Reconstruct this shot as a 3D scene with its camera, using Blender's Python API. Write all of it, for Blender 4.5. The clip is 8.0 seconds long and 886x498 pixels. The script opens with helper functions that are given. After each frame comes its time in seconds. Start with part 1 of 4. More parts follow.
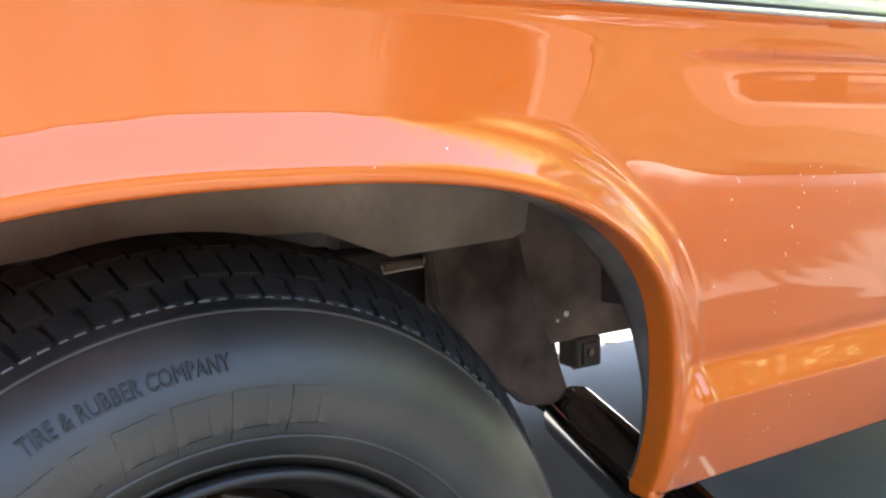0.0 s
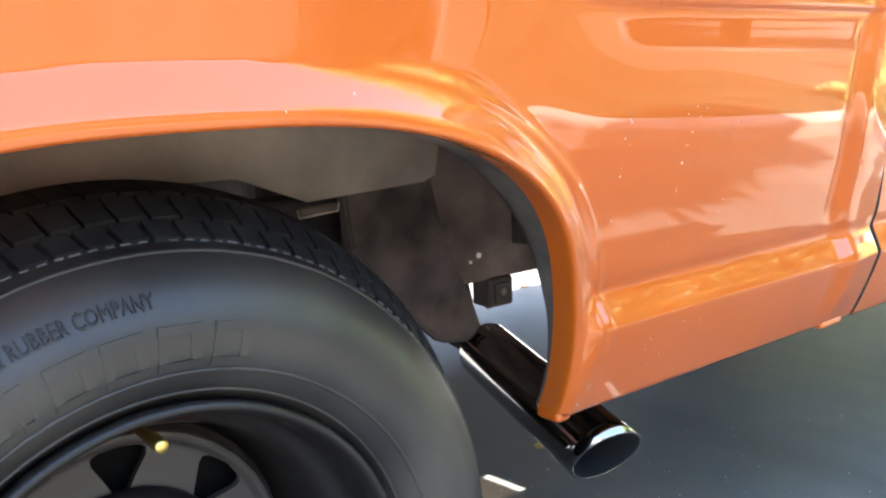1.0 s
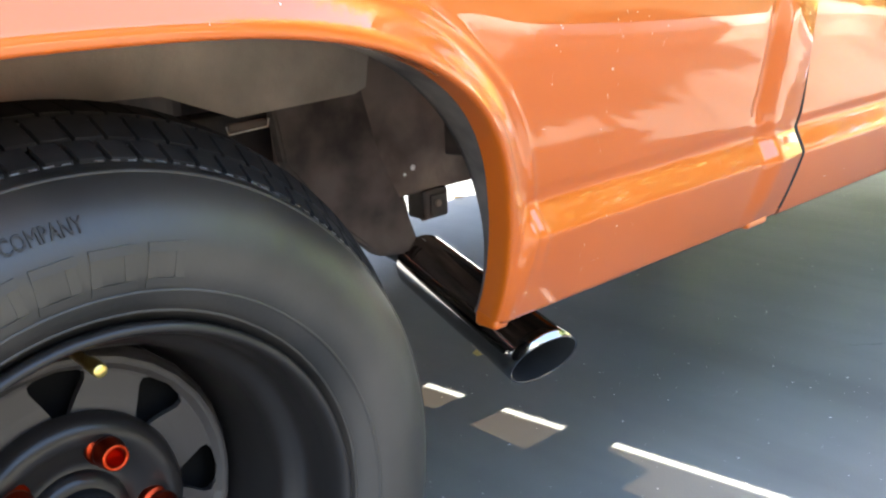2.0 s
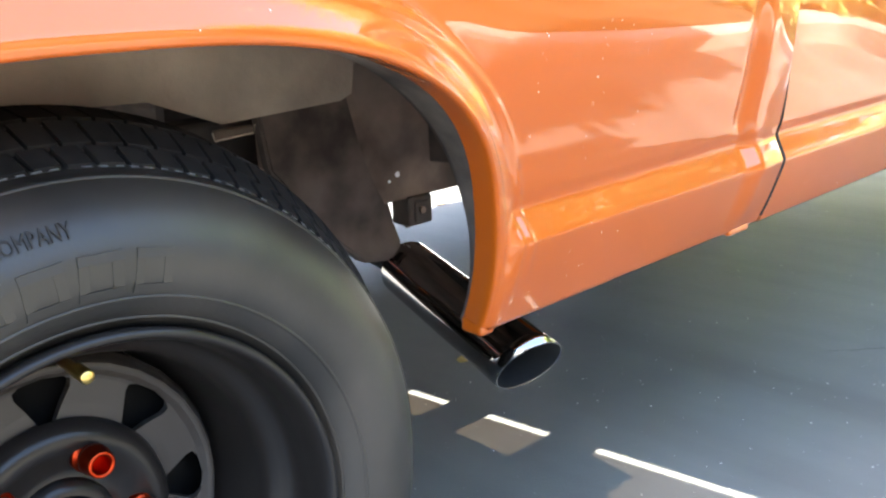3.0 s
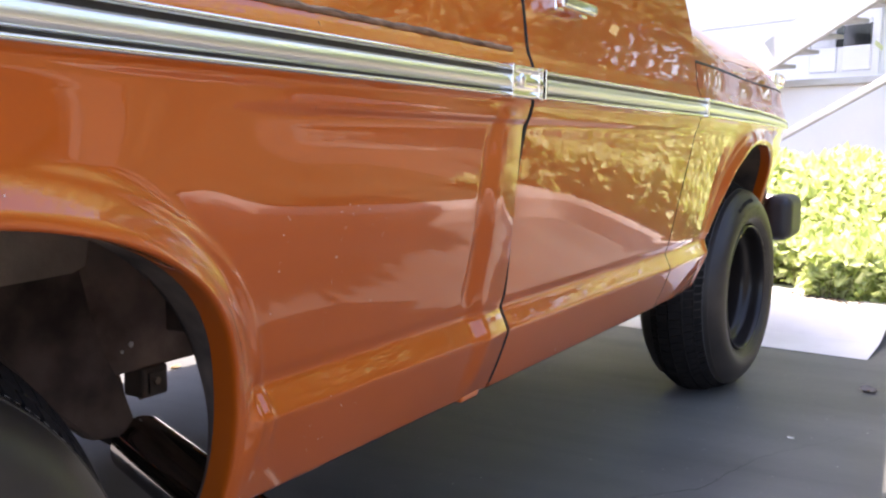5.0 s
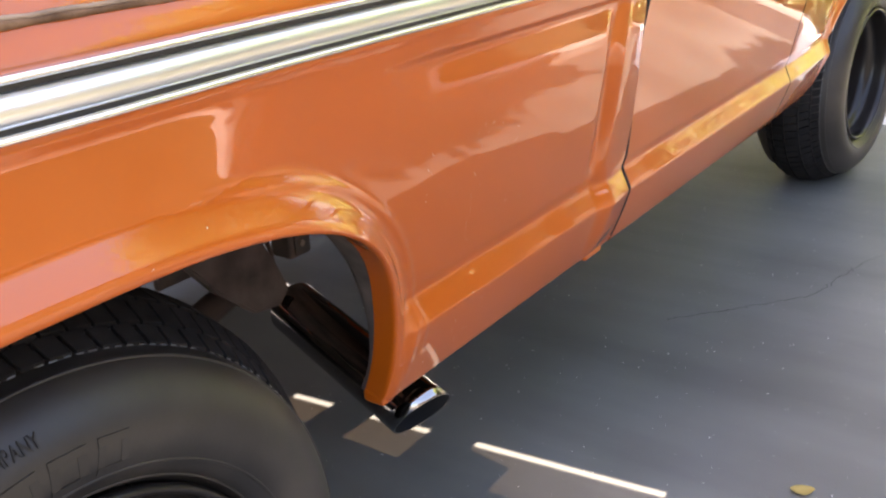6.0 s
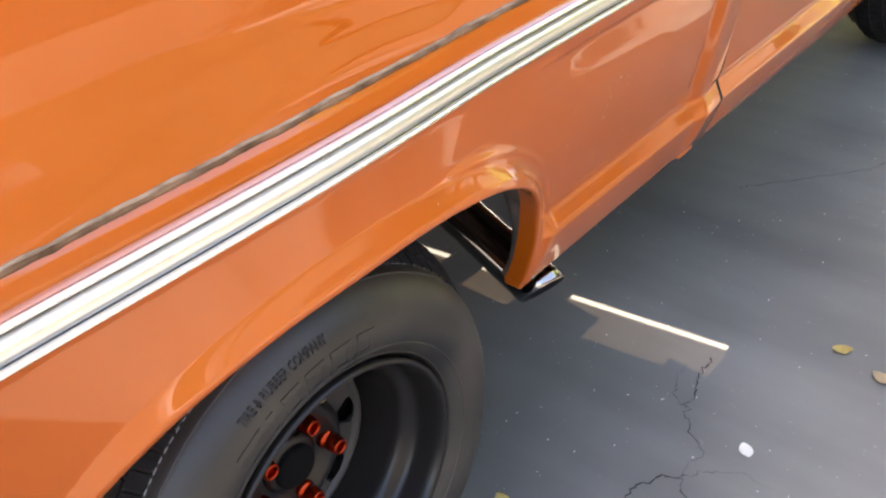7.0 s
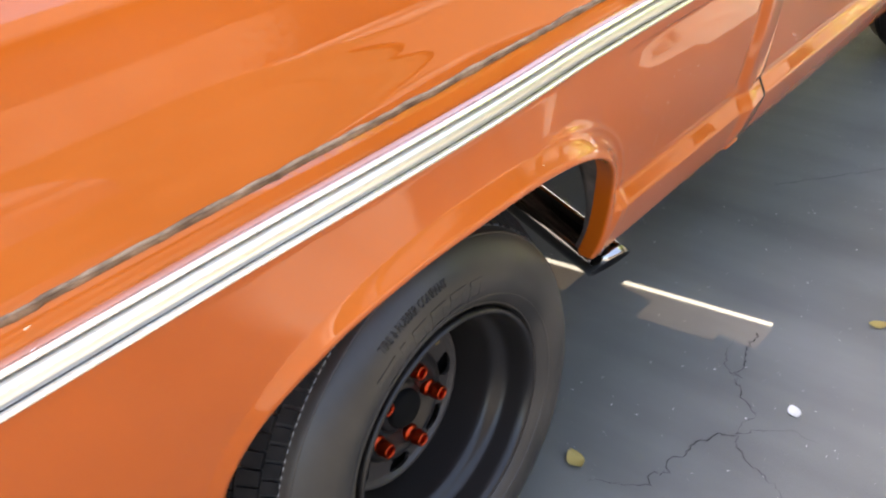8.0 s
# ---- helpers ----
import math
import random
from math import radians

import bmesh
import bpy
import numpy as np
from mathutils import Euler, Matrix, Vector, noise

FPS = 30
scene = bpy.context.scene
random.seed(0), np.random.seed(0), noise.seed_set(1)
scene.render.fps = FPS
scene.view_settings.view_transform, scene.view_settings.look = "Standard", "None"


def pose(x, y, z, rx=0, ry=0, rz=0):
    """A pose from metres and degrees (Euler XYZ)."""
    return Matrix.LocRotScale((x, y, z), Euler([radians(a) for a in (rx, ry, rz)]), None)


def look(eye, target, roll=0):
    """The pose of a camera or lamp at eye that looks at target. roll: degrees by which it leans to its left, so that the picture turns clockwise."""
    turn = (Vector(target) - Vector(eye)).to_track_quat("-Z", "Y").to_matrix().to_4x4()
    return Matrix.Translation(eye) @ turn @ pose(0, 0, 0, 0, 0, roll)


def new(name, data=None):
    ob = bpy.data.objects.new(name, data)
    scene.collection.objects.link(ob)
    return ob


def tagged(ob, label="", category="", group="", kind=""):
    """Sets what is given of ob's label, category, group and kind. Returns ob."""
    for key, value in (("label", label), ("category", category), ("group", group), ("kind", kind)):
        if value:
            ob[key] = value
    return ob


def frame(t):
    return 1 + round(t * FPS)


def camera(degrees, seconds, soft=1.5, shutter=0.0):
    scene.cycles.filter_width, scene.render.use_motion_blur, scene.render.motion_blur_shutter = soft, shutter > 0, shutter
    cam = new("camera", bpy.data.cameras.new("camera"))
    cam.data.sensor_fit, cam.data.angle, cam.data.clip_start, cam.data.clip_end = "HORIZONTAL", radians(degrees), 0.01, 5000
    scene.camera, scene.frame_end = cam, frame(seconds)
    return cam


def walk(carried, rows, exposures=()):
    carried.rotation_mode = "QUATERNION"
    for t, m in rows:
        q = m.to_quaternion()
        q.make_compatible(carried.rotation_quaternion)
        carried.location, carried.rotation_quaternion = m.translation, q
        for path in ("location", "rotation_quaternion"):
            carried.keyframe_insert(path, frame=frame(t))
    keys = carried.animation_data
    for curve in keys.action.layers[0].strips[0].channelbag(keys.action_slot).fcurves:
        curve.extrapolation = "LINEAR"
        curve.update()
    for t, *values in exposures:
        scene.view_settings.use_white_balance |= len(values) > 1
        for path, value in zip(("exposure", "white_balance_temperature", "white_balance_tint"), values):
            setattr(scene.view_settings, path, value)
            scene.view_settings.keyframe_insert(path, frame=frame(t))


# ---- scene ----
cam = camera(50.9, 8.0, soft=2.3)
PATH = [
    (0, (-0.219, -0.536, 0.793), (0.871, 1.119, 0.525), -1.1),
    (0.5, (-0.239, -0.563, 0.789), (0.921, 1.031, 0.449), -2.1),
    (1, (-0.240, -0.577, 0.789), (0.978, 0.964, 0.415), -1.9),
    (1.5, (-0.237, -0.586, 0.792), (1.030, 0.879, 0.297), -2.6),
    (1.7, (-0.238, -0.577, 0.789), (1.045, 0.852, 0.231), -2.7),
    (3, (-0.247, -0.574, 0.789), (1.076, 0.821, 0.240), -2.5),
    (3.5, (-0.250, -0.570, 0.796), (1.192, 0.733, 0.327), -1.2),
    (4, (-0.258, -0.581, 0.804), (1.354, 0.569, 0.532), -0.1),
    (4.2, (-0.262, -0.589, 0.812), (1.398, 0.500, 0.567), 0.2),
    (5.3, (-0.270, -0.589, 0.820), (1.452, 0.399, 0.573), 1.0),
    (5.5, (-0.285, -0.588, 0.846), (1.376, 0.457, 0.463), 0.6),
    (5.7, (-0.284, -0.574, 0.908), (1.280, 0.518, 0.308), -0.5),
    (6, (-0.303, -0.559, 1.023), (1.184, 0.544, 0.267), -3.0),
    (6.2, (-0.337, -0.593, 1.147), (1.048, 0.556, 0.280), -4.5),
    (6.5, (-0.408, -0.595, 1.233), (0.828, 0.527, 0.133), -4.7),
    (7, (-0.536, -0.603, 1.326), (0.701, 0.486, 0.193), -3.4),
    (7.5, (-0.674, -0.575, 1.345), (0.610, 0.424, 0.180), -4.4),
    (8, (-0.775, -0.644, 1.356), (0.473, 0.489, 0.279), -4.4),
]
walk(cam, [(t, look(e, g, r)) for t, e, g, r in PATH],
     exposures=[(0, 3.58, 6400, 8), (1, 3.74, 6400, 6), (1.7, 3.82, 6500, 6), (3.0, 3.88, 6600, 6), (3.5, 3.88, 6600, 6), (4.2, 3.0, 6600, 10),
                (5.3, 2.16, 6900, 26), (5.7, 2.3, 7100, 24), (6.0, 2.98, 7600, 20), (6.3, 3.02, 7900, 19), (7, 3.05, 7800, 17), (8, 3.1, 7700, 15)])

# ---- light ----
SUN_ELEV = radians(66)
world = bpy.data.worlds.new("sky")
scene.world = world
world.use_nodes = True
wn = world.node_tree.nodes
sky = wn.new("ShaderNodeTexSky")
sky.sky_type = 'NISHITA'
sky.sun_disc = False
sky.sun_elevation = SUN_ELEV
sky.sun_rotation = 0.0
sky.dust_density = 2.0
wn["Background"].inputs["Strength"].default_value = 0.15
world.node_tree.links.new(sky.outputs[0], wn["Background"].inputs["Color"])
sun = new("sun", bpy.data.lights.new("sun", 'SUN'))
sun.data.energy = 4.0
sun.data.angle = radians(0.5)
sun.data.color = (1.0, 0.95, 0.87)
SUN_FROM = Vector((0.06, 0.445, 1.0))
sun.matrix_world = look(SUN_FROM * 10, (0, 0, 0))


# ---- materials ----
def mat(name, color, rough=0.5, metal=0.0, coat=0.0, spec=0.5):
    m = bpy.data.materials.new(name)
    m.use_nodes = True
    b = m.node_tree.nodes["Principled BSDF"]
    b.inputs["Base Color"].default_value = (*color, 1)
    b.inputs["Roughness"].default_value = rough
    b.inputs["Metallic"].default_value = metal
    b.inputs["Coat Weight"].default_value = coat
    b.inputs["Coat Roughness"].default_value = 0.02
    b.inputs["Coat IOR"].default_value = 1.55
    b.inputs["Specular IOR Level"].default_value = spec
    return m


def bsdf(m):
    return m.node_tree.nodes["Principled BSDF"]


def vary(m, dark, light, scale, detail=6, rough=None, lo=0.35, hi=0.65, coords="Object", stretch=(1, 1, 1)):
    """Colour that wanders between two tones, at one scale; roughness follows where a range is given."""
    nt = m.node_tree
    tc = nt.nodes.new("ShaderNodeTexCoord")
    mp = nt.nodes.new("ShaderNodeMapping")
    mp.inputs["Scale"].default_value = stretch
    nz = nt.nodes.new("ShaderNodeTexNoise")
    nz.inputs["Scale"].default_value = scale
    nz.inputs["Detail"].default_value = detail
    ramp = nt.nodes.new("ShaderNodeValToRGB")
    ramp.color_ramp.elements[0].position, ramp.color_ramp.elements[1].position = lo, hi
    ramp.color_ramp.elements[0].color = (*dark, 1)
    ramp.color_ramp.elements[1].color = (*light, 1)
    nt.links.new(tc.outputs[coords], mp.inputs[0])
    nt.links.new(mp.outputs[0], nz.inputs["Vector"])
    nt.links.new(nz.outputs["Fac"], ramp.inputs["Fac"])
    nt.links.new(ramp.outputs["Color"], bsdf(m).inputs["Base Color"])
    if rough:
        mr = nt.nodes.new("ShaderNodeMapRange")
        mr.inputs["To Min"].default_value, mr.inputs["To Max"].default_value = rough
        nt.links.new(nz.outputs["Fac"], mr.inputs["Value"])
        nt.links.new(mr.outputs[0], bsdf(m).inputs["Roughness"])
    return ramp


def bump(m, scale, strength, distance=0.001, detail=4, stretch=(1, 1, 1), kind="ShaderNodeTexNoise"):
    nt = m.node_tree
    tc = nt.nodes.new("ShaderNodeTexCoord")
    mp = nt.nodes.new("ShaderNodeMapping")
    mp.inputs["Scale"].default_value = stretch
    nz = nt.nodes.new(kind)
    nz.inputs["Scale"].default_value = scale
    if kind == "ShaderNodeTexNoise":
        nz.inputs["Detail"].default_value = detail
    bp = nt.nodes.new("ShaderNodeBump")
    bp.inputs["Strength"].default_value = strength
    bp.inputs["Distance"].default_value = distance
    nt.links.new(tc.outputs["Object"], mp.inputs[0])
    nt.links.new(mp.outputs[0], nz.inputs["Vector"])
    nt.links.new(nz.outputs[0], bp.inputs["Height"])
    old = bsdf(m).inputs["Normal"]
    if old.is_linked:
        nt.links.new(old.links[0].from_socket, bp.inputs["Normal"])
    nt.links.new(bp.outputs[0], old)
    return bp


PAINT = mat("orange_paint", (0.47, 0.093, 0.007), 0.45, 0.15, 1.0, 0.1)
bsdf(PAINT).inputs["Coat IOR"].default_value = 1.54
vary(PAINT, (0.445, 0.087, 0.006), (0.50, 0.101, 0.009), 3.0, 3)
bump(PAINT, 7.0, 0.028, 0.002, 1)
DARK_CHROME = mat("dark_polished_chrome", (0.30, 0.285, 0.275), 0.05, 1.0)
CHROME = mat("chrome", (0.82, 0.82, 0.80), 0.06, 1.0)
SATIN = mat("brushed_trim", (0.80, 0.81, 0.81), 0.32, 1.0)
bump(SATIN, 60, 0.10, 0.0006, 4, (0.06, 1, 1))
TRIM_BLACK = mat("black_trim_groove", (0.02, 0.02, 0.022), 0.4)
SEAL = mat("weathered_rubber", (0.05, 0.035, 0.025), 0.95, 0.0, 0.0, 0.08)
vary(SEAL, (0.08, 0.042, 0.022), (0.30, 0.17, 0.095), 25, 8, None, 0.35, 0.75)
bump(SEAL, 120, 0.8, 0.003)
# black that puts the shade of deep body gaps into the colour
GAP = mat("gap_shadow_rubber", (0.012, 0.011, 0.011), 0.85)
TYRE = mat("tyre_rubber", (0.02, 0.02, 0.02), 0.5, 0.0, 0.0, 0.44)
vary(TYRE, (0.014, 0.0125, 0.011), (0.036, 0.030, 0.0245), 7, 10, (0.36, 0.52))
bump(TYRE, 220, 0.2, 0.0006)
bump(TYRE, 14, 0.12, 0.003, 5)
LETTER = mat("tyre_lettering", (0.026, 0.023, 0.021), 0.65, 0.0, 0.0, 0.22)
# darker than the sidewall: wheel well shade put into the colour
TREAD = mat("dusty_tread_rubber", (0.022, 0.021, 0.020), 0.9, 0.0, 0.0, 0.15)
vary(TREAD, (0.009, 0.0085, 0.0085), (0.018, 0.016, 0.015), 30, 6)
# pale tone for glints painted along the tread shoulder
TREAD_EDGE = mat("worn_tread_edge", (0.17, 0.17, 0.165), 0.45)
WHEEL = mat("satin_black_wheel", (0.013, 0.011, 0.010), 0.28, 0.0, 0.03, 0.26)
bump(WHEEL, 40, 0.05, 0.001)
DISC = mat("satin_black_disc", (0.038, 0.033, 0.030), 0.40, 0.0, 0.0, 0.28)
DRUM = mat("black_brake_drum", (0.004, 0.004, 0.004), 0.9, 0.0, 0.0, 0.1)
bump(DISC, 60, 0.06, 0.001)
NUT = mat("orange_anodised_nut", (0.42, 0.040, 0.012), 0.28, 1.0)
BRASS = mat("brass", (0.70, 0.50, 0.16), 0.3, 1.0)
# undercoat and steel tones below are lifted to stand for lens haze
UNDER = mat("undercoat", (0.10, 0.085, 0.07), 0.9)
vary(UNDER, (0.30, 0.265, 0.225), (0.64, 0.56, 0.47), 5, 9)
bump(UNDER, 90, 0.5, 0.003)
SOOT = mat("sooty_undercoat", (0.02, 0.017, 0.015), 0.95, 0.0, 0.0, 0.05)
vary(SOOT, (0.050, 0.042, 0.039), (0.145, 0.118, 0.102), 11, 8)
bump(SOOT, 70, 0.4, 0.003)
BROWN_STEEL = mat("brown_dusty_steel", (0.10, 0.08, 0.07), 0.8, 0.0, 0.0, 0.2)
vary(BROWN_STEEL, (0.085, 0.066, 0.056), (0.24, 0.185, 0.15), 8, 9)
bump(BROWN_STEEL, 60, 0.5, 0.003)
FRAME = mat("greasy_black_steel", (0.02, 0.017, 0.016), 0.7)
vary(FRAME, (0.025, 0.021, 0.020), (0.09, 0.065, 0.05), 9, 7)
BLACK_PLASTIC = mat("black_bumper_rubber", (0.018, 0.018, 0.018), 0.55)
AMBER = mat("amber_lens", (0.75, 0.30, 0.05), 0.12, 0.0, 0.5)
CLEAR_LENS = mat("pale_lens", (0.75, 0.74, 0.68), 0.12, 0.0, 0.5)
GLASS = mat("dark_glass", (0.03, 0.035, 0.035), 0.03)
# half-clear filter that dims the sun beside the bright ground stripe
SUN_FILTER = mat("smoked_plastic", (0.03, 0.025, 0.02), 0.15)
sn = SUN_FILTER.node_tree
tp, sx = sn.nodes.new("ShaderNodeBsdfTransparent"), sn.nodes.new("ShaderNodeMixShader")
tp.inputs["Color"].default_value = (0.33, 0.29, 0.245, 1)
sx.inputs[0].default_value = 0.75
sn.links.new(bsdf(SUN_FILTER).outputs[0], sx.inputs[1])
sn.links.new(tp.outputs[0], sx.inputs[2])
sn.links.new(sx.outputs[0], sn.nodes["Material Output"].inputs["Surface"])
CHIP = mat("paint_chip", (0.75, 0.66, 0.52), 0.7)
ASPHALT = mat("sealed_asphalt", (0.05, 0.055, 0.06), 0.6, 0.0, 0.0, 0.5)
CONCRETE = mat("pale_concrete", (0.55, 0.52, 0.46), 0.85)
vary(CONCRETE, (0.62, 0.60, 0.56), (0.82, 0.80, 0.76), 1.7, 9)
bump(CONCRETE, 70, 0.3, 0.003)
KERB = mat("kerb_concrete", (0.45, 0.36, 0.30), 0.9)
vary(KERB, (0.26, 0.22, 0.19), (0.46, 0.42, 0.38), 3, 9)
bump(KERB, 40, 0.4, 0.004)
CRACK = mat("crack_dark", (0.022, 0.022, 0.022), 0.95, 0.0, 0.0, 0.1)
WHITE_WALL = mat("white_painted_wall", (0.80, 0.80, 0.79), 0.6)
vary(WHITE_WALL, (0.74, 0.74, 0.74), (0.82, 0.82, 0.81), 0.8, 5)
GREY_WOOD = mat("grey_painted_timber", (0.50, 0.50, 0.48), 0.6)
vary(GREY_WOOD, (0.44, 0.44, 0.42), (0.55, 0.55, 0.53), 4, 6)
CREAM_WALL = mat("tan_stucco", (0.40, 0.33, 0.24), 0.9)
vary(CREAM_WALL, (0.17, 0.15, 0.125), (0.25, 0.22, 0.185), 1.1, 6)
ROOF = mat("brown_shingle", (0.14, 0.10, 0.08), 0.9)
DRY_LEAF = mat("dry_leaf", (0.55, 0.42, 0.14), 0.7)
PALE_LEAF = mat("pale_leaf", (0.88, 0.86, 0.80), 0.7)
GREY_LEAF = mat("grey_leaf", (0.30, 0.28, 0.26), 0.8)
TAN_LEAF = mat("tan_leaf", (0.48, 0.36, 0.22), 0.75)
DUST = mat("pale_grit", (0.50, 0.48, 0.45), 0.9)
SOIL = mat("garden_soil", (0.10, 0.07, 0.045), 0.95)
TWIG = mat("hedge_twig", (0.12, 0.085, 0.05), 0.9)
HEDGE = mat("hedge_leaf", (0.11, 0.17, 0.03), 0.45)
nt = HEDGE.node_tree
gi = nt.nodes.new("ShaderNodeNewGeometry")
rp = nt.nodes.new("ShaderNodeValToRGB")
rp.color_ramp.elements[0].color = (0.34, 0.42, 0.09, 1)
rp.color_ramp.elements[1].color = (0.82, 0.86, 0.48, 1)
nt.links.new(gi.outputs["Random Per Island"], rp.inputs["Fac"])
nt.links.new(rp.outputs["Color"], bsdf(HEDGE).inputs["Base Color"])
tl = nt.nodes.new("ShaderNodeBsdfTranslucent")
mx = nt.nodes.new("ShaderNodeMixShader")
mx.inputs[0].default_value = 0.45
nt.links.new(rp.outputs["Color"], tl.inputs["Color"])
nt.links.new(bsdf(HEDGE).outputs[0], mx.inputs[1])
nt.links.new(tl.outputs[0], mx.inputs[2])
nt.links.new(mx.outputs[0], nt.nodes["Material Output"].inputs["Surface"])

# asphalt: fine aggregate under sealer, broad stains, brush marks
ra = vary(ASPHALT, (0.080, 0.080, 0.073), (0.140, 0.140, 0.128), 1.6, 10, (0.48, 0.64), 0.3, 0.7)
# long streaks left by the sealer brush
an = ASPHALT.node_tree
stc, smp, snz = an.nodes.new("ShaderNodeTexCoord"), an.nodes.new("ShaderNodeMapping"), an.nodes.new("ShaderNodeTexNoise")
smp.inputs["Rotation"].default_value = (0, 0, radians(6))
smp.inputs["Scale"].default_value = (5.5, 0.6, 1)
snz.inputs["Scale"].default_value = 1.0
snz.inputs["Detail"].default_value = 7
srp = an.nodes.new("ShaderNodeValToRGB")
srp.color_ramp.elements[0].position, srp.color_ramp.elements[1].position = 0.30, 0.62
srp.color_ramp.elements[0].color, srp.color_ramp.elements[1].color = (0.74, 0.74, 0.75, 1), (1.06, 1.06, 1.05, 1)
smx = an.nodes.new("ShaderNodeMixRGB")
smx.blend_type = 'MULTIPLY'
smx.inputs["Fac"].default_value = 1.0
an.links.new(stc.outputs["Object"], smp.inputs[0])
an.links.new(smp.outputs[0], snz.inputs["Vector"])
an.links.new(snz.outputs["Fac"], srp.inputs["Fac"])
an.links.new(ra.outputs["Color"], smx.inputs[1])
an.links.new(srp.outputs["Color"], smx.inputs[2])
an.links.new(smx.outputs[0], bsdf(ASPHALT).inputs["Base Color"])
bump(ASPHALT, 260, 0.5, 0.0014, 3)
bump(ASPHALT, 22, 0.2, 0.004, 5)


# ---- helpers ----
def obj_from(name, bm, material, parent=None, label="", smooth=False):
    me = bpy.data.meshes.new(name)
    bm.to_mesh(me)
    bm.free()
    if smooth:
        for p in me.polygons:
            p.use_smooth = True
    me.materials.append(material)
    ob = new(name, me)
    if parent:
        ob.parent = parent
    if label:
        tagged(ob, label)
    return ob


def part(name, bm, material, parent, label="", smooth=False):
    return obj_from(name, bm, material, parent, label, smooth)


def thing(name, label, category, at=(0, 0, 0), group="", kind=""):
    e = new(name)
    e.location = at
    return tagged(e, label, category, group, kind)


def box_bm(x0, x1, y0, y1, z0, z1, bevel=0.0, seg=2):
    bm = bmesh.new()
    bmesh.ops.create_cube(bm, size=1)
    for v in bm.verts:
        v.co = Vector((x0 + (v.co.x + .5) * (x1 - x0), y0 + (v.co.y + .5) * (y1 - y0), z0 + (v.co.z + .5) * (z1 - z0)))
    if bevel:
        bmesh.ops.bevel(bm, geom=bm.edges[:], offset=bevel, segments=seg, affect='EDGES', profile=0.5)
    return bm


def lathe_bm(profile, n=96, axis_y=True):
    """Revolves (radius, y) points about the y axis."""
    bm = bmesh.new()
    rings = []
    for k in range(n):
        a = 2 * math.pi * k / n
        rings.append([bm.verts.new((r * math.cos(a), y, r * math.sin(a))) for r, y in profile])
    for k in range(n):
        p, q = rings[k], rings[(k + 1) % n]
        for i in range(len(profile) - 1):
            bm.faces.new((p[i], q[i], q[i + 1], p[i + 1]))
    bmesh.ops.remove_doubles(bm, verts=bm.verts, dist=1e-6)
    bmesh.ops.recalc_face_normals(bm, faces=bm.faces)
    return bm


def tube_bm(points, radius, n=20, cap=True):
    bm = bmesh.new()
    pts = [Vector(p) for p in points]
    rad = radius if isinstance(radius, (list, tuple)) else [radius] * len(pts)
    rings = []
    up = Vector((0.02, 0.03, 1)).normalized()
    for i, p in enumerate(pts):
        d = (pts[min(i + 1, len(pts) - 1)] - pts[max(i - 1, 0)]).normalized()
        a = d.cross(up).normalized()
        b = a.cross(d).normalized()
        rings.append([bm.verts.new(p + (a * math.cos(t) + b * math.sin(t)) * rad[i]) for t in [2 * math.pi * k / n for k in range(n)]])
    for i in range(len(pts) - 1):
        for k in range(n):
            bm.faces.new((rings[i][k], rings[i][(k + 1) % n], rings[i + 1][(k + 1) % n], rings[i + 1][k]))
    if cap:
        bm.faces.new(rings[0])
        bm.faces.new(rings[-1])
    bmesh.ops.recalc_face_normals(bm, faces=bm.faces)
    return bm


def sheet(name, grids, material, parent, normal_of=None, label=""):
    """One mesh of several grids of places (rows, columns, 3); shading follows normal_of where it is given."""
    verts, faces, norms = [], [], []
    base = 0
    for g in grids:
        r, c, _ = g.shape
        verts.append(g.reshape(-1, 3))
        idx = np.arange(r * c).reshape(r, c) + base
        faces.append(np.stack([idx[:-1, :-1], idx[:-1, 1:], idx[1:, 1:], idx[1:, :-1]], -1).reshape(-1, 4))
        base += r * c
    verts, faces = np.concatenate(verts), np.concatenate(faces)
    me = bpy.data.meshes.new(name)
    me.from_pydata(verts.tolist(), [], faces.tolist())
    for p in me.polygons:
        p.use_smooth = True
    me.materials.append(material)
    me.update()
    if normal_of is not None:
        me.normals_split_custom_set_from_vertices(normal_of(verts).tolist())
    ob = new(name, me)
    ob.parent = parent
    if label:
        tagged(ob, label)
    return ob


def S(a, b, x):
    t = np.clip((np.asarray(x, float) - a) / (b - a), 0, 1)
    return t * t * (3 - 2 * t)


def curve(xs, ys):
    xs, ys = np.array(xs, float), np.array(ys, float)
    h, d = np.diff(xs), np.diff(ys) / np.diff(xs)
    m = np.concatenate([[d[0]], np.where(d[:-1] * d[1:] > 0, 2 * d[:-1] * d[1:] / (d[:-1] + d[1:] + 1e-12), 0), [d[-1]]])

    def f(x):
        x = np.clip(np.asarray(x, float), xs[0], xs[-1])
        i = np.clip(np.searchsorted(xs, x) - 1, 0, len(h) - 1)
        t = (x - xs[i]) / h[i]
        return ((2 * t**3 - 3 * t**2 + 1) * ys[i] + (t**3 - 2 * t**2 + t) * h[i] * m[i]
                + (3 * t**2 - 2 * t**3) * ys[i + 1] + (t**3 - t**2) * h[i] * m[i + 1])
    return f


# ---- the truck's side: y over x (forward) and z (up); smaller y is further out ----
LEDGE = [(.40, .105), (.43, .09), (.474, .0722), (.500, .0632), (.513, .0592), (.5165, .0586), (.520, .0596), (.535, .0660), (.549, .0720), (.5525, .0728), (.556, .0722), (.572, .0665)]
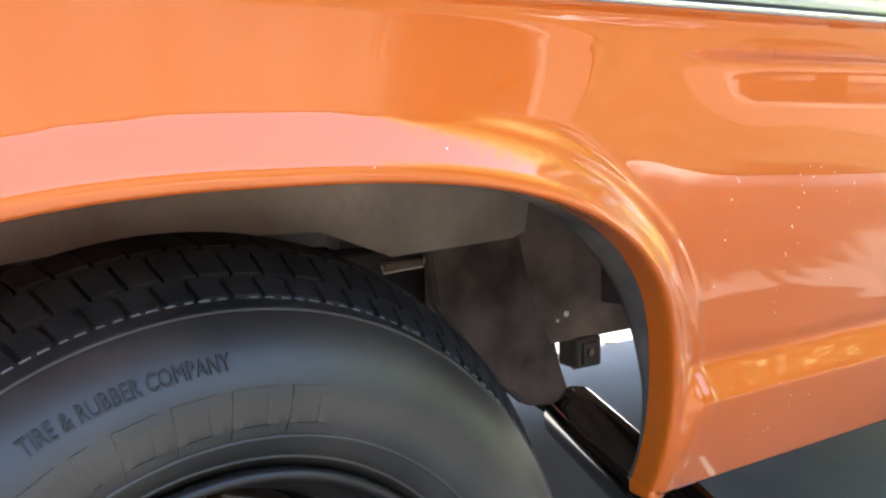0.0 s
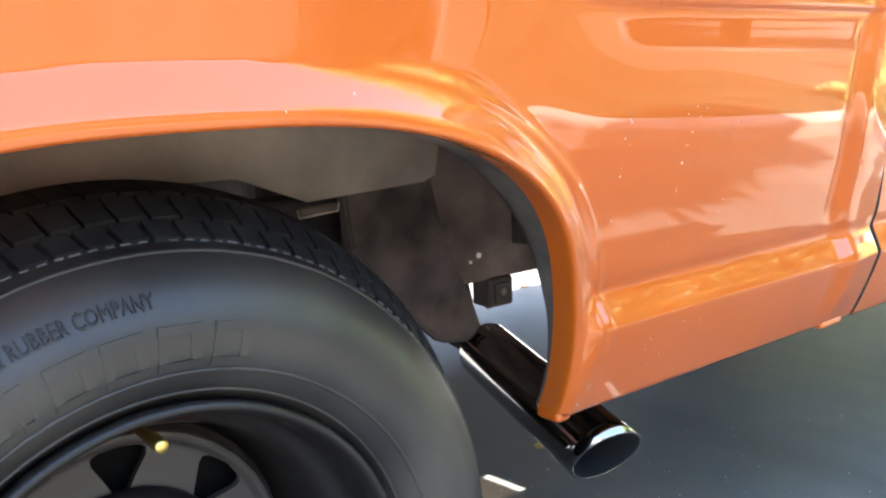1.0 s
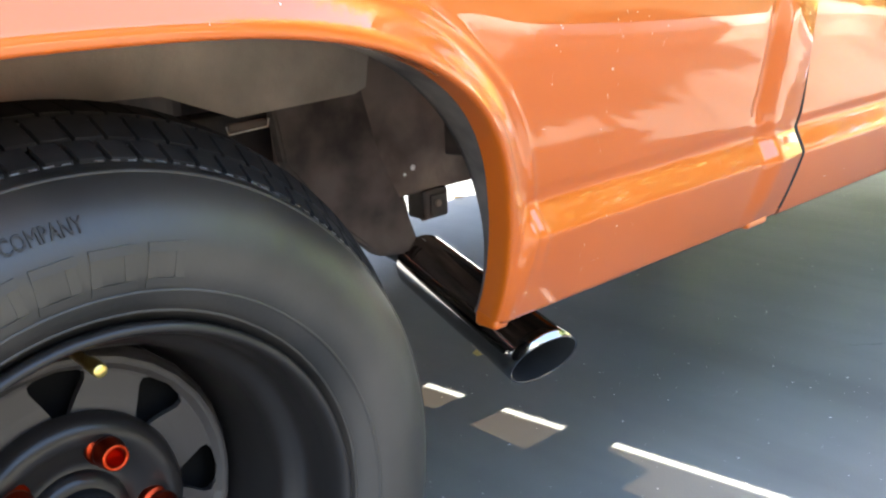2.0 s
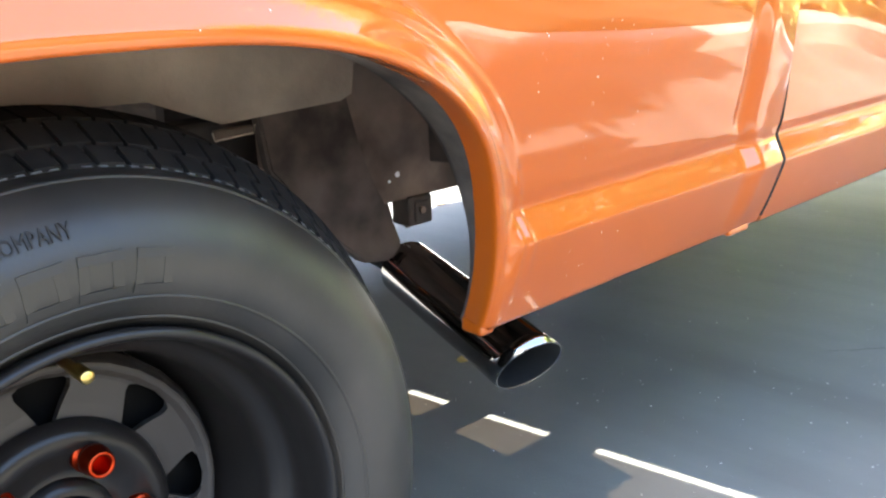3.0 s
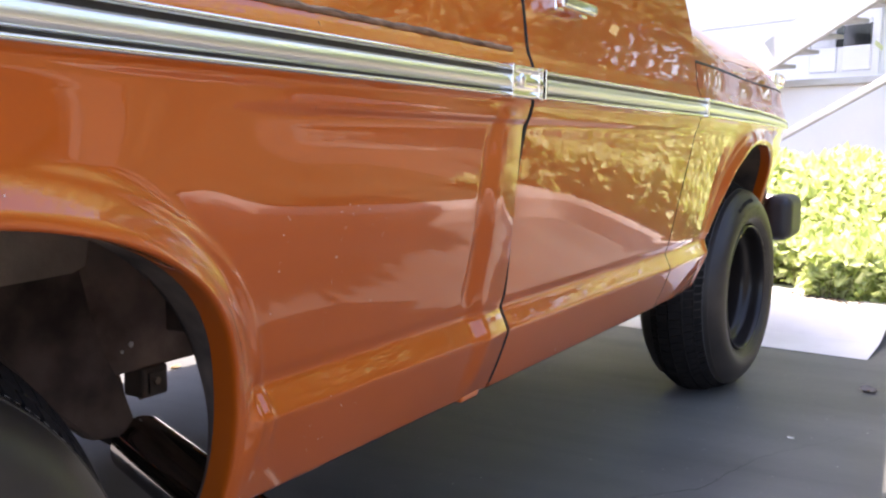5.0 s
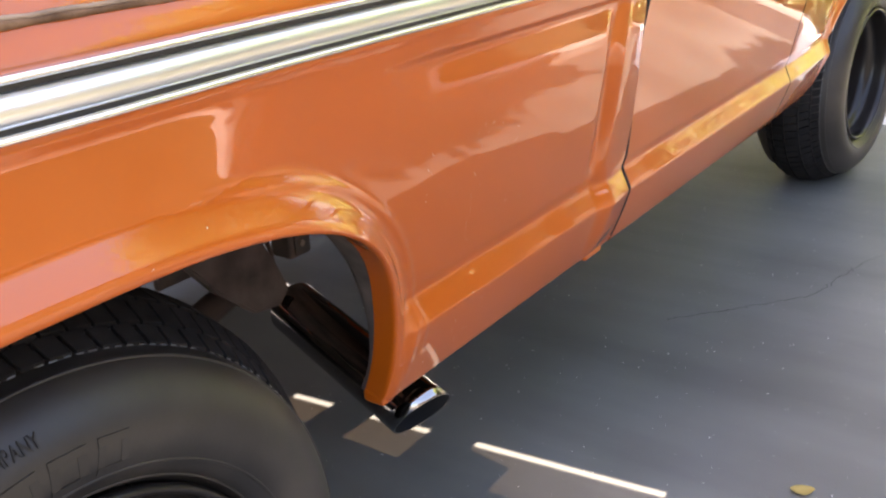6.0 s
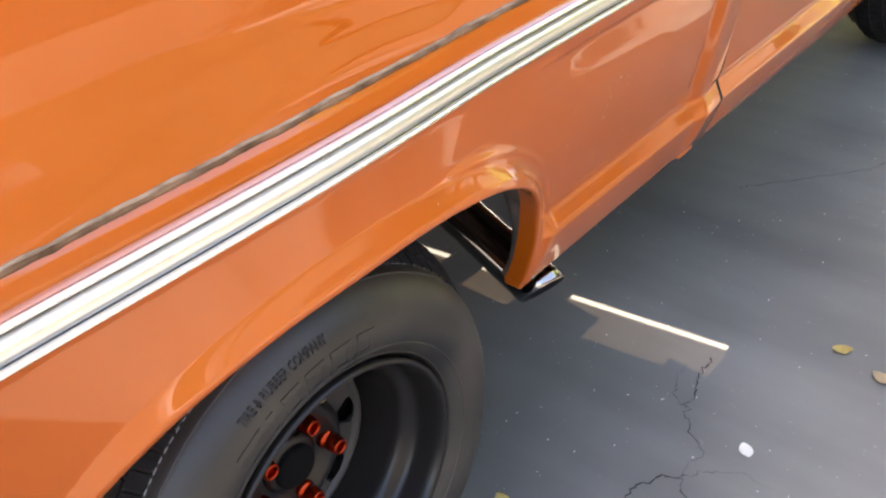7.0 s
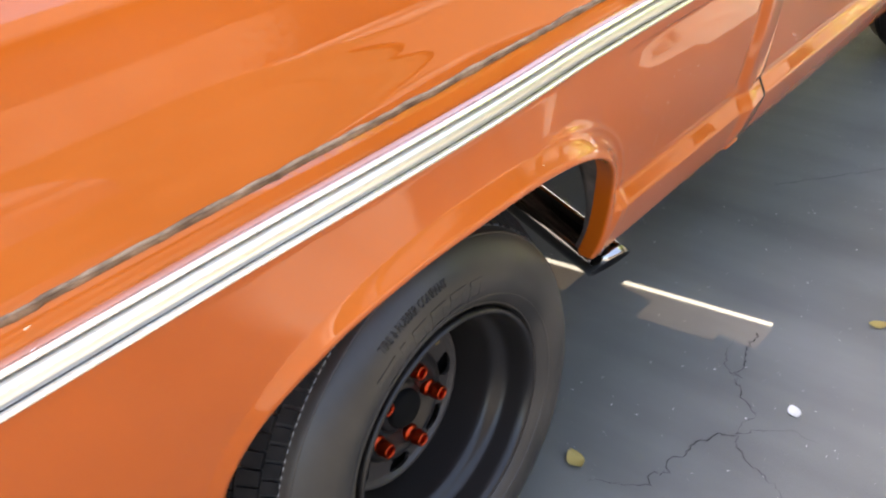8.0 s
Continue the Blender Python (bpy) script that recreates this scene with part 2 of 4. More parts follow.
UPPER = [(.875, .001), (.92, .001), (.935, .005), (.95, .011), (1.0, .018), (1.05, .025), (1.1, .035), (1.15, .048), (1.2, .066), (1.24, .085), (1.27, .107), (1.29, .135), (1.30, .17)]


def profile(*rows):
    pts = [p for r in rows for p in r]
    return curve([p[0] for p in pts], [p[1] for p in pts])


# the cab door's skin, the bed's pressed panel with its top step, and the plain skin round the wheel opening
FLANK = profile(LEDGE, [(.60, .0608), (.65, .0505), (.70, .0402), (.755, .0290), (.80, .0198), (.825, .0149), (.838, .0124), (.844, .0108), (.851, .0072), (.857, .0052), (.866, .0028)], UPPER)
PANEL = profile(LEDGE, [(.60, .0592), (.64, .0487), (.68, .0390), (.72, .0306), (.76, .0235), (.80, .0182), (.825, .0162), (.836, .0152), (.842, .0138), (.850, .0084), (.856, .0064), (.866, .0032)], UPPER)
PLAIN = curve([.40, .43, .474, .52, .57, .60, .65, .70, .755, .80, .83, .85, .865, .875, .92, 1.3],
              [.105, .09, .079, .072, .065, .0585, .047, .036, .0255, .017, .0112, .0072, .0040, .001, .001, .17])
FLARE_H = curve([0, 10, 25, 40, 60, 90, 112, 132, 150, 165, 180], [.002, .010, .024, .038, .048, .051, .046, .033, .014, .004, .001])
FLARE_W = curve([0, 25, 38, 50, 62, 75, 90, 112, 135, 155, 180], [.032, .040, .050, .066, .090, .112, .118, .116, .115, .105, .08])
SILL = 0.42
ARCH_H = 0.340
REAR_X, FRONT_X, FRONT_TALL = 0.0, 2.74, 1.18
FRONT_WHEEL_X = 2.90
HUB_Z = 0.3435


def arch_radius(th, tall=1.0):
    """How far the wheel opening's edge lies from the middle of its foot, by angle (radians, 0 is forward)."""
    c, s = np.cos(th), np.sin(th)
    n = np.where(c > 0, 2.65, 2.5)
    a = np.where(c > 0, .449, .413)
    return (np.abs(c / a)**n + np.abs(s / (ARCH_H * tall))**n)**(-1 / n)


def flare(x, z, cx, tall=1.0, high=1.0, wide=1.0, turned=False):
    dx, dz = x - cx, np.maximum(z - SILL, 0)
    th, r = np.arctan2(dz, dx), np.hypot(dx, dz)
    d = r - arch_radius(th, tall)
    deg = 180 - np.degrees(th) if turned else np.degrees(th)
    crisp = FLARE_W(deg) * wide * (1 - .65 * S(46, 74, deg))
    broad = (.13 + .12 * S(40, 90, deg)) * wide
    share = .68 * S(36, 74, deg) * (1 - .3 * S(120, 160, deg))
    t1, t2 = np.clip(d / crisp, 0, 1), np.clip(d / broad, 0, 1)
    e = 1.15 + 1.0 * (1 - S(36, 80, deg))
    rise = FLARE_H(deg) * ((1 - share) * (1 - t1)**e + share * (1 - t2)**2.0)
    return high * rise + .0018 * high * np.exp(-((d - .043) / .006)**2) * S(4, 14, deg) * (1 - S(58, 78, deg)) - .006 * np.clip(1 - d / .013, 0, 1)**2


def plan(x):
    """The side draws in towards the front."""
    return .045 * S(1.95, 2.9, x) + .10 * np.clip((x - 3.0) / .72, 0, 1)**2


def lean(z):
    """How far the gap between bed and door stands back, by height."""
    return -.050 * S(.54, .80, z)


def warp(x, z):
    """Moves the metal on both sides of the gap along with its lean."""
    k = lean(z)
    return np.where(x < .80, x, np.where(x < 1.057, x + k * (x - .80) / .257, np.where(x < 1.6, x + k * (1.6 - x) / .543, x)))


def unwarp(x, z):
    return np.where(x < .80, x, .80 + (x - .80) / (1 + lean(z) / .257))


def bed_y(x, z):
    x = unwarp(np.asarray(x, float), z)
    ahead = S(.34, .50, x)
    upper = np.where(z < .92, PLAIN(z) * (1 - ahead) + PANEL(z) * ahead, PANEL(z))
    led = S(.453, .474, x)
    lower = PLAIN(z) * (1 - led) + PANEL(z) * led
    up = S(.585, .66, z)
    y = lower * (1 - up) + upper * up
    # front pillar: a raised upright with a soft shoulder, running down over the ledge to a knuckle
    px = .945 + .014 * S(.60, .54, z)
    wd = .016 + .008 * S(.60, .54, z)
    pillar = S(px - wd, px + wd, x) * (1 - S(.845, .872, z)) * S(.40, .47, z)
    y = y - (.0085 + .004 * np.exp(-((z - .535) / .028)**2)) * pillar * (1 - .9 * np.clip((x - .972) / .079, 0, 1)**1.4)
    y = y + .0035 * np.exp(-((x - px + .020) / .012)**2) * S(.565, .60, z) * (1 - S(.80, .845, z))
    y = y - .008 * (1 - S(-.5, .5, x)) * S(.60, .90, z)
    y = y - flare(x, z, REAR_X)
    return y


def door_y(x, z):
    y = FLANK(z) + plan(x)
    return y


def fender_y(x, z):
    led = 1 - S(2.44, 2.52, x)
    y = PLAIN(np.minimum(z, .92)) * (1 - led) + FLANK(z) * led
    y = np.where(z > .92, FLANK(z), y)
    return y + plan(x) - flare(x, z, FRONT_X, FRONT_TALL, .80, 1.15, True)


def normals_for(fy):
    def f(v):
        x, z = v[:, 0], v[:, 2]
        e = 5e-4
        gx, gz = (fy(x + e, z) - fy(x - e, z)) / (2 * e), (fy(x, z + e) - fy(x, z - e)) / (2 * e)
        n = np.stack([gx, -np.ones_like(gx), gz], 1)
        return n / np.linalg.norm(n, axis=1)[:, None]
    return f


def rect(fy, x0, x1, z0, z1, nx, nz):
    x, z = np.meshgrid(np.linspace(x0, x1, nx), np.linspace(z0, z1, nz))
    x = warp(x, z)
    return np.stack([x, fy(x, z), z], -1)


def ring(fy, cx, x0, x1, z1, nth, nr, tall=1.0):
    """The skin between a wheel opening and the box round it."""
    th = np.linspace(0, math.pi, nth)
    c, s = np.cos(th), np.sin(th)
    out = np.minimum(np.where(c > 0, (x1 - cx) / np.maximum(c, 1e-9), (cx - x0) / np.maximum(-c, 1e-9)), (z1 - SILL) / np.maximum(s, 1e-9))
    t = np.linspace(0, 1, nr)[:, None]**1.4
    r = arch_radius(th, tall) * (1 - t) + out * t
    x, z = cx + r * c, SILL + r * s
    return np.stack([x, fy(x, z), z], -1)[:, ::-1]


def lip(name, fy, cx, parent, tall=1.0):
    """The rolled edge of a wheel opening: a round bead, then a flange that runs inward."""
    th = np.linspace(0, math.pi, 220)
    r = arch_radius(th, tall)
    y0 = fy(cx + r * np.cos(th), SILL + r * np.sin(th))
    rows = []
    for dr, dy in ((0, 0), (-.0014, .0005), (-.0026, .0018), (-.0034, .0040), (-.0036, .0070), (-.0032, .0110), (-.0024, .017), (-.0016, .024), (-.0010, .031), (-.0006, .036)):
        rr = r + dr
        rows.append(np.stack([cx + rr * np.cos(th), y0 + dy, SILL + rr * np.sin(th)], -1))
    lip_ob = sheet(name, [np.array(rows)], PAINT, parent)
    # rounded foot that closes the front end of the roll
    x0, yf = cx + r[0], float(y0[0])
    part("lip_foot", box_bm(x0 - .0034, x0 + .020, yf + .002, yf + .036, SILL - .012, SILL + .006, .0055, 4), PAINT, lip_ob, "", True)
    return lip_ob


def edge_turn(fy, x, z0, z1, into, n=120):
    """A flange that turns in from an upright edge at x."""
    z = np.linspace(z0, z1, n)
    xx = warp(np.full(n, x), z)
    y = fy(xx, z)
    rows = [np.stack([xx + into * a, y + b, z], -1) for a, b in ((0, 0), (.5, .001), (.85, .004), (1, .010), (1, .05))]
    return np.array(rows)


def foot_turn(fy, x0, x1, z, n=80):
    x = np.linspace(x0, x1, n)
    zz = np.full(n, z)
    y = fy(x, zz)
    rows = [np.stack([x, y + b, zz - a], -1) for a, b in ((0, 0), (.004, .003), (.006, .010), (.006, .022))]
    return np.array(rows)


truck = thing("pickup_truck", "glossy orange vintage pickup truck parked on dark driveway", "pickup truck")
BED_X0, GAP0, GAP1, DOOR1, FEN0, FEN1 = -1.25, 1.051, 1.063, 1.938, 1.945, 3.72

bed = sheet("bed_side", [
    ring(bed_y, REAR_X, -.56, .50, .935, 420, 70),
    rect(bed_y, .50, GAP0, SILL, .935, 200, 220),
    rect(bed_y, BED_X0, -.56, SILL, .935, 60, 120),
    rect(bed_y, BED_X0, GAP0, .935, 1.30, 160, 90)], PAINT, truck, normals_for(bed_y), "orange bed side with flared wheel opening")
sheet("bed_edge", [edge_turn(bed_y, GAP0, SILL, 1.30, .003)], PAINT, truck)
sheet("sill_fold", [foot_turn(bed_y, .454, GAP0, SILL)], PAINT, truck)
sheet("sill_fold", [foot_turn(bed_y, BED_X0, -.435, SILL)], PAINT, truck)
lip("wheel_arch_lip", bed_y, REAR_X, truck)
door = sheet("door", [rect(door_y, GAP1, DOOR1, .418, 1.27, 200, 260)], PAINT, truck, normals_for(door_y), "orange cab door with raised sill ledge")
sheet("door_edge", [foot_turn(door_y, GAP1, DOOR1, .418)], PAINT, truck)
# door flanges coloured black for the shade inside the gaps
sheet("door_weatherstrip", [edge_turn(door_y, GAP1 - .0005, .425, 1.27, -.003)], GAP, truck)
sheet("door_weatherstrip", [edge_turn(door_y, DOOR1, .425, 1.27, .002)], GAP, truck)
fender = sheet("front_fender", [
    ring(fender_y, FRONT_X, 2.25, FEN1, 1.005, 300, 50, FRONT_TALL),
    rect(fender_y, FEN0, 2.25, SILL, 1.005, 60, 180)], PAINT, truck, normals_for(fender_y), "orange front fender with wheel opening")
lip("fender_lip", fender_y, FRONT_X, truck, FRONT_TALL)
# fender flange blackened likewise, as the shade of the seam
sheet("fender_edge", [edge_turn(fender_y, FEN0, SILL, 1.005, -.002)], GAP, truck)
sheet("sill_fold", [foot_turn(fender_y, FEN0, 2.33, SILL)], PAINT, truck)

# bonnet side above the fender crease, rounding over to the top
def hood_sheet():
    xs = np.linspace(FEN0, 3.69, 70)
    rows = []
    for t in np.linspace(0, 1, 24):
        drop = .10 * S(2.8, 3.69, xs)
        z = 1.012 + (.16 - drop) * math.sin(t * math.pi / 2)**1.0
        y = FLANK(np.full_like(xs, 1.0)) + plan(xs) + .006 + .035 * t + .20 * (1 - math.cos(t * math.pi / 2))
        rows.append(np.stack([xs, y, z], -1))
    far = [np.stack([xs, np.full_like(xs, 1.07), 1.18 - .10 * S(2.8, 3.69, xs)], -1)]
    return sheet("bonnet", [np.array(rows + far)], PAINT, truck)


bonnet = hood_sheet()
xs = np.linspace(FEN0, 3.66, 46)
part("bonnet_crease", tube_bm([(x, float(FLANK(1.0) + plan(x)) + .008, 1.008) for x in xs], .006, 8), GAP, truck)

# other side and ends of the body, seen only from outside the walk
MIRROR = Matrix.Translation((0, 2.14, 0)) @ Matrix.Diagonal((1, -1, 1, 1))
for src in (bed, door, fender, bonnet):
    o = new(src.name.split(".")[0], src.data)
    o.parent = truck
    o.matrix_basis = MIRROR
part("rocker_panel", box_bm(BED_X0, 3.5, 1.99, 2.035, .425, .46, .008), FRAME, truck)
part("tailgate", box_bm(BED_X0, BED_X0 + .05, .10, 1.84, .50, 1.28, .02), PAINT, truck)
part("bed_floor", box_bm(BED_X0, .87, .06, 1.94, .82, .85, .005), FRAME, truck)
skew = Matrix.Translation((.905, 0, 0)) @ Matrix.Rotation(radians(6.6), 4, 'Z')
bw = box_bm(-.03, 0, .12, 1.86, .50, 1.255, .004)
bmesh.ops.transform(bw, matrix=skew, verts=bw.verts)
part("bed_front_panel", bw, FRAME, truck, "dark undercoated front panel of the bed")
# added strip, out of view: makes the dim patch beside the sun stripe
st = box_bm(.004, .197, .12, 1.86, 1.2555, 1.2595, .0015)
bmesh.ops.transform(st, matrix=skew, verts=st.verts)
part("smoked_gap_strip", st, SUN_FILTER, truck, "unseen tinted strip added over the gap to dim the sun")
part("bed_rail_cap", box_bm(BED_X0, GAP0, .125, .22, 1.29, 1.42, .012), PAINT, truck)
part("bed_rail_cap", box_bm(BED_X0, GAP0, 1.92, 2.015, 1.29, 1.42, .012), PAINT, truck)
skew2 = Matrix.Translation((1.121, 0, 0)) @ Matrix.Rotation(radians(6.6), 4, 'Z')
cw = box_bm(0, .03, .10, 1.86, .46, 1.30, .004)
bmesh.ops.transform(cw, matrix=skew2, verts=cw.verts)
part("cab_back_panel", cw, PAINT, truck)
part("cab_floor", box_bm(1.10, 2.2, .12, 2.02, .45, .49, .004), FRAME, truck)
part("window_shelf", box_bm(1.085, 2.18, .115, 2.02, 1.235, 1.262, .008), PAINT, truck)
# black filler and strips set in the gaps in place of their shade
part("gap_filler", box_bm(.985, GAP1 - .001, .09, .135, .44, 1.28), GAP, truck)
for x0, x1, fy, dy in ((GAP0 - .003, GAP1 + .003, door_y, .009), (DOOR1 - .002, FEN0 + .002, fender_y, .006)):
    sheet("gap_seal", [rect(lambda x, z, f=fy, k=dy: f(x, z) + k, x0, x1, .432, 1.0 if fy is fender_y else 1.26, 2, 160)], GAP, truck)
part("engine_bay_shield", box_bm(2.15, 3.66, .42, 1.52, .50, .98, .02), FRAME, truck)
part("grille", box_bm(3.64, 3.72, .25, 1.69, .62, 1.06, .02), CHROME, truck)


def cab_top():
    """Pillars and roof of the cab, with glass."""
    bm = bmesh.new()
    low = [(1.10, .12), (1.10, 1.82), (2.15, 1.82), (2.15, .12)]
    top = [(1.16, .27), (1.16, 1.67), (1.85, 1.67), (1.85, .27)]
    a = [bm.verts.new((x, y, 1.28)) for x, y in low]
    b = [bm.verts.new((x, y, 1.74)) for x, y in top]
    for i in range(4):
        bm.faces.new((a[i], a[(i + 1) % 4], b[(i + 1) % 4], b[i]))
    part("cab_glass", bm, GLASS, truck)
    part("roof", box_bm(1.12, 1.90, .23, 1.71, 1.72, 1.79, .03, 3), PAINT, truck)
    for (x, y), (u, v) in zip(low, top):
        part("pillar", tube_bm([(x, y, 1.26), (u, v, 1.75)], .035, 12), PAINT, truck)


cab_top()

# bright side moulding: two ribs and a brushed band with dark grooves between
def moulding(name, fy, x0, x1, n, taper=False):
    xs = np.linspace(x0, x1, n)
    sec = [(.8793, .001), (.8793, -.009), (.8800, -.0128), (.8822, -.0142), (.8848, -.0130), (.8858, -.0070),
           (.8888, -.0070), (.8896, -.0105), (.8925, -.0142), (.8990, -.0160), (.9060, -.0145), (.9098, -.0115), (.9106, -.0065),
           (.9152, -.0065), (.9160, -.0130), (.9178, -.0158), (.9198, -.0162), (.9216, -.0140), (.9224, -.008), (.9224, .001)]
    mid = .901

    def strip(i0, i1):
        rows = []
        for z, dy in sec[i0:i1 + 1]:
            k = np.ones_like(xs)
            if taper:
                k = 1 - .35 * S(x1 - 1.1, x1, xs)
            zz = mid + (z - mid) * k - (.012 * S(x1 - 1.2, x1, xs) if taper else 0)
            rows.append(np.stack([xs, fy(xs, np.full_like(xs, .9)) + dy * k, zz], -1))
        return np.array(rows)
    body = sheet(name, [strip(0, 5), strip(13, 19)], CHROME, truck, None, "bright chrome side moulding")
    sheet("brushed_band", [strip(6, 12)], SATIN, body)
    sheet("dark_groove", [strip(5, 6), strip(12, 13)], TRIM_BLACK, body)
    for x in (x0, x1):
        k = .65 if (taper and x == x1) else 1
        e = box_bm(x - .0015, x + .0015, float(fy(x, .9)) - .019 * k, float(fy(x, .9)), mid - .0220 * k, mid + .0218 * k, .001)
        if taper and x == x1:
            bmesh.ops.translate(e, verts=e.verts, vec=(0, 0, -.012))
        part("end_cap", e, CHROME, body)
    return body


moulding("bed_moulding", bed_y, BED_X0, .990, 90)
moulding("door_moulding", door_y, 1.014, DOOR1 - .002, 60)
moulding("fender_moulding", fender_y, FEN0 + .002, 3.55, 80, True)


def moulding_clip():
    """A cover over the end of the bed moulding that repeats its ribs a little prouder, with a pressed teardrop."""
    xs = np.linspace(.905, 1.003, 24)
    sec = [(.8775, .002), (.8775, -.011), (.8795, -.0160), (.8835, -.0172), (.8862, -.0140), (.8885, -.0128), (.8915, -.0160), (.8990, -.0186),
           (.9070, -.0165), (.9105, -.0125), (.9145, -.0125), (.9170, -.0175), (.9200, -.0190), (.9232, -.0160), (.9242, -.009), (.9242, .002)]
    base = bed_y(xs, np.full_like(xs, .9))
    ends = .0016 * (np.exp(-((xs - .908) / .003)**2) + np.exp(-((xs - .999) / .004)**2))
    rows = [np.stack([xs, base + dy - ends, np.full_like(xs, z)], -1) for z, dy in sec]
    clip = sheet("moulding_clip", [np.array(rows)], CHROME, truck, None, "chrome clip over the moulding end")
    y = float(bed_y(.93, .9))
    for x in (.905, 1.003):
        part("clip_rim", box_bm(x - .0012, x + .0012, y - .0180, y + .002, .8774, .9243, .0008), CHROME, clip)
    part("clip_stud", box_bm(.922, .936, y - .0235, y - .015, .892, .912, .0045, 4), CHROME, clip, "", True)


moulding_clip()

# weathered seal in the crease above the moulding
xs = np.linspace(BED_X0, .95, 260)
rng = np.random.RandomState(4)
wob = np.convolve(rng.randn(260), np.ones(3) / 3, 'same')
part("rubber_seal", tube_bm([(x, float(bed_y(x, .946)) - .0004, .946 + .0004 * w) for x, w in zip(xs, wob)], [.0023 + .0010 * abs(w) for w in wob], 8), SEAL, truck, "perished dirty rubber seal strip", True)
SEAL_EDGE = mat("dry_tan_seal_edge", (0.26, 0.17, 0.11), 0.9)
vary(SEAL_EDGE, (0.14, 0.085, 0.05), (0.34, 0.23, 0.15), 35, 8)
part("seal_edge", tube_bm([(x, float(bed_y(x, .9487)) + .0002, .9492 + .0010 * w) for x, w in zip(xs, wob)], .0024, 6), SEAL_EDGE, truck, "", True)
part("sill_tab", box_bm(.968, 1.025, .092, .118, .411, .424, .005, 3), PAINT, truck, "folded tab under the bed corner")

# lamp at the front corner, bumper, door handle
ly = float(FLANK(1.05) + plan(3.42))
lamp = part("marker_lamp", box_bm(3.33, 3.50, ly + .000, ly + .06, 1.03, 1.085, .012, 3), CHROME, truck, "chrome framed corner lamp")
part("clear_lens", box_bm(3.342, 3.40, ly - .006, ly + .03, 1.04, 1.076, .008, 2), CLEAR_LENS, lamp)
part("amber_lens", box_bm(3.405, 3.488, ly - .004, ly + .04, 1.04, 1.076, .008, 2), AMBER, lamp)
part("front_bumper", box_bm(3.82, 3.96, .14, 1.84, .44, .61, .03, 3), CHROME, truck)
part("bumper_end", box_bm(3.63, 3.90, .075, .19, .432, .615, .045, 6), BLACK_PLASTIC, truck, "black rubber bumper end")
hy = float(door_y(1.13, 1.03))
handle = part("door_handle", box_bm(1.10, 1.24, hy - .03, hy - .012, 1.025, 1.045, .006, 3), CHROME, truck, "chrome door handle")
part("handle_foot", box_bm(1.105, 1.135, hy - .014, hy + .004, 1.022, 1.048, .004), CHROME, handle)
part("handle_foot", box_bm(1.205, 1.235, hy - .014, hy + .004, 1.022, 1.048, .004), CHROME, handle)

# ---- wheels ----
def bent_text(words, width, height, r, th_mid, y, depth):
    """Raised words round the sidewall, read from outside."""
    cu = bpy.data.curves.new("words", 'FONT')
    cu.body, cu.size, cu.extrude, cu.align_x = words, 1, 1, 'CENTER'
    cu.resolution_u = 2
    tmp = bpy.data.objects.new("words", cu)
    me = bpy.data.meshes.new_from_object(tmp)
    bpy.data.objects.remove(tmp)
    bm = bmesh.new()
    bm.from_mesh(me)
    w = max(v.co.x for v in bm.verts) - min(v.co.x for v in bm.verts)
    h = max(v.co.y for v in bm.verts)
    for v in bm.verts:
        a = th_mid - v.co.x * width / w / r
        rr = r + v.co.y * height / h
        v.co = Vector((rr * math.cos(a), y(rr) - v.co.z * depth, rr * math.sin(a)))
    return bm


FACE = -.012
TYRE_SEC = [(r, y + FACE) for r, y in [(.205, .084), (.212, .073), (.222, .063), (.235, .054), (.250, .049), (.265, .048), (.282, .052), (.298, .061), (.310, .071), (.319, .081), (.3225, .086),
            (.3250, .0945), (.3262, .100), (.3285, .108), (.3335, .119), (.3395, .131), (.3480, .145), (.3545, .160), (.3585, .176), (.360, .195), (.3585, .214), (.354, .231), (.345, .249), (.335, .264),
            (.325, .295), (.295, .318), (.255, .325), (.225, .312), (.205, .285)]]
side_y = curve([p[0] for p in TYRE_SEC[:11]], [p[1] for p in TYRE_SEC[:11]])


crown = curve([y + FACE for y in (.0945, .100, .107, .117, .128, .142, .158, .175, .195, .215, .232, .250, .264)], [.3262, .3290, .3325, .3385, .3455, .354, .361, .3655, .367, .3655, .361, .352, .342])


def on_ground(bm):
    """Flattens the rubber where the truck's weight presses it on the drive, with a slight bulge above."""
    for v in bm.verts:
        v.co.z = max(v.co.z, -HUB_Z + .0008)
    return bm


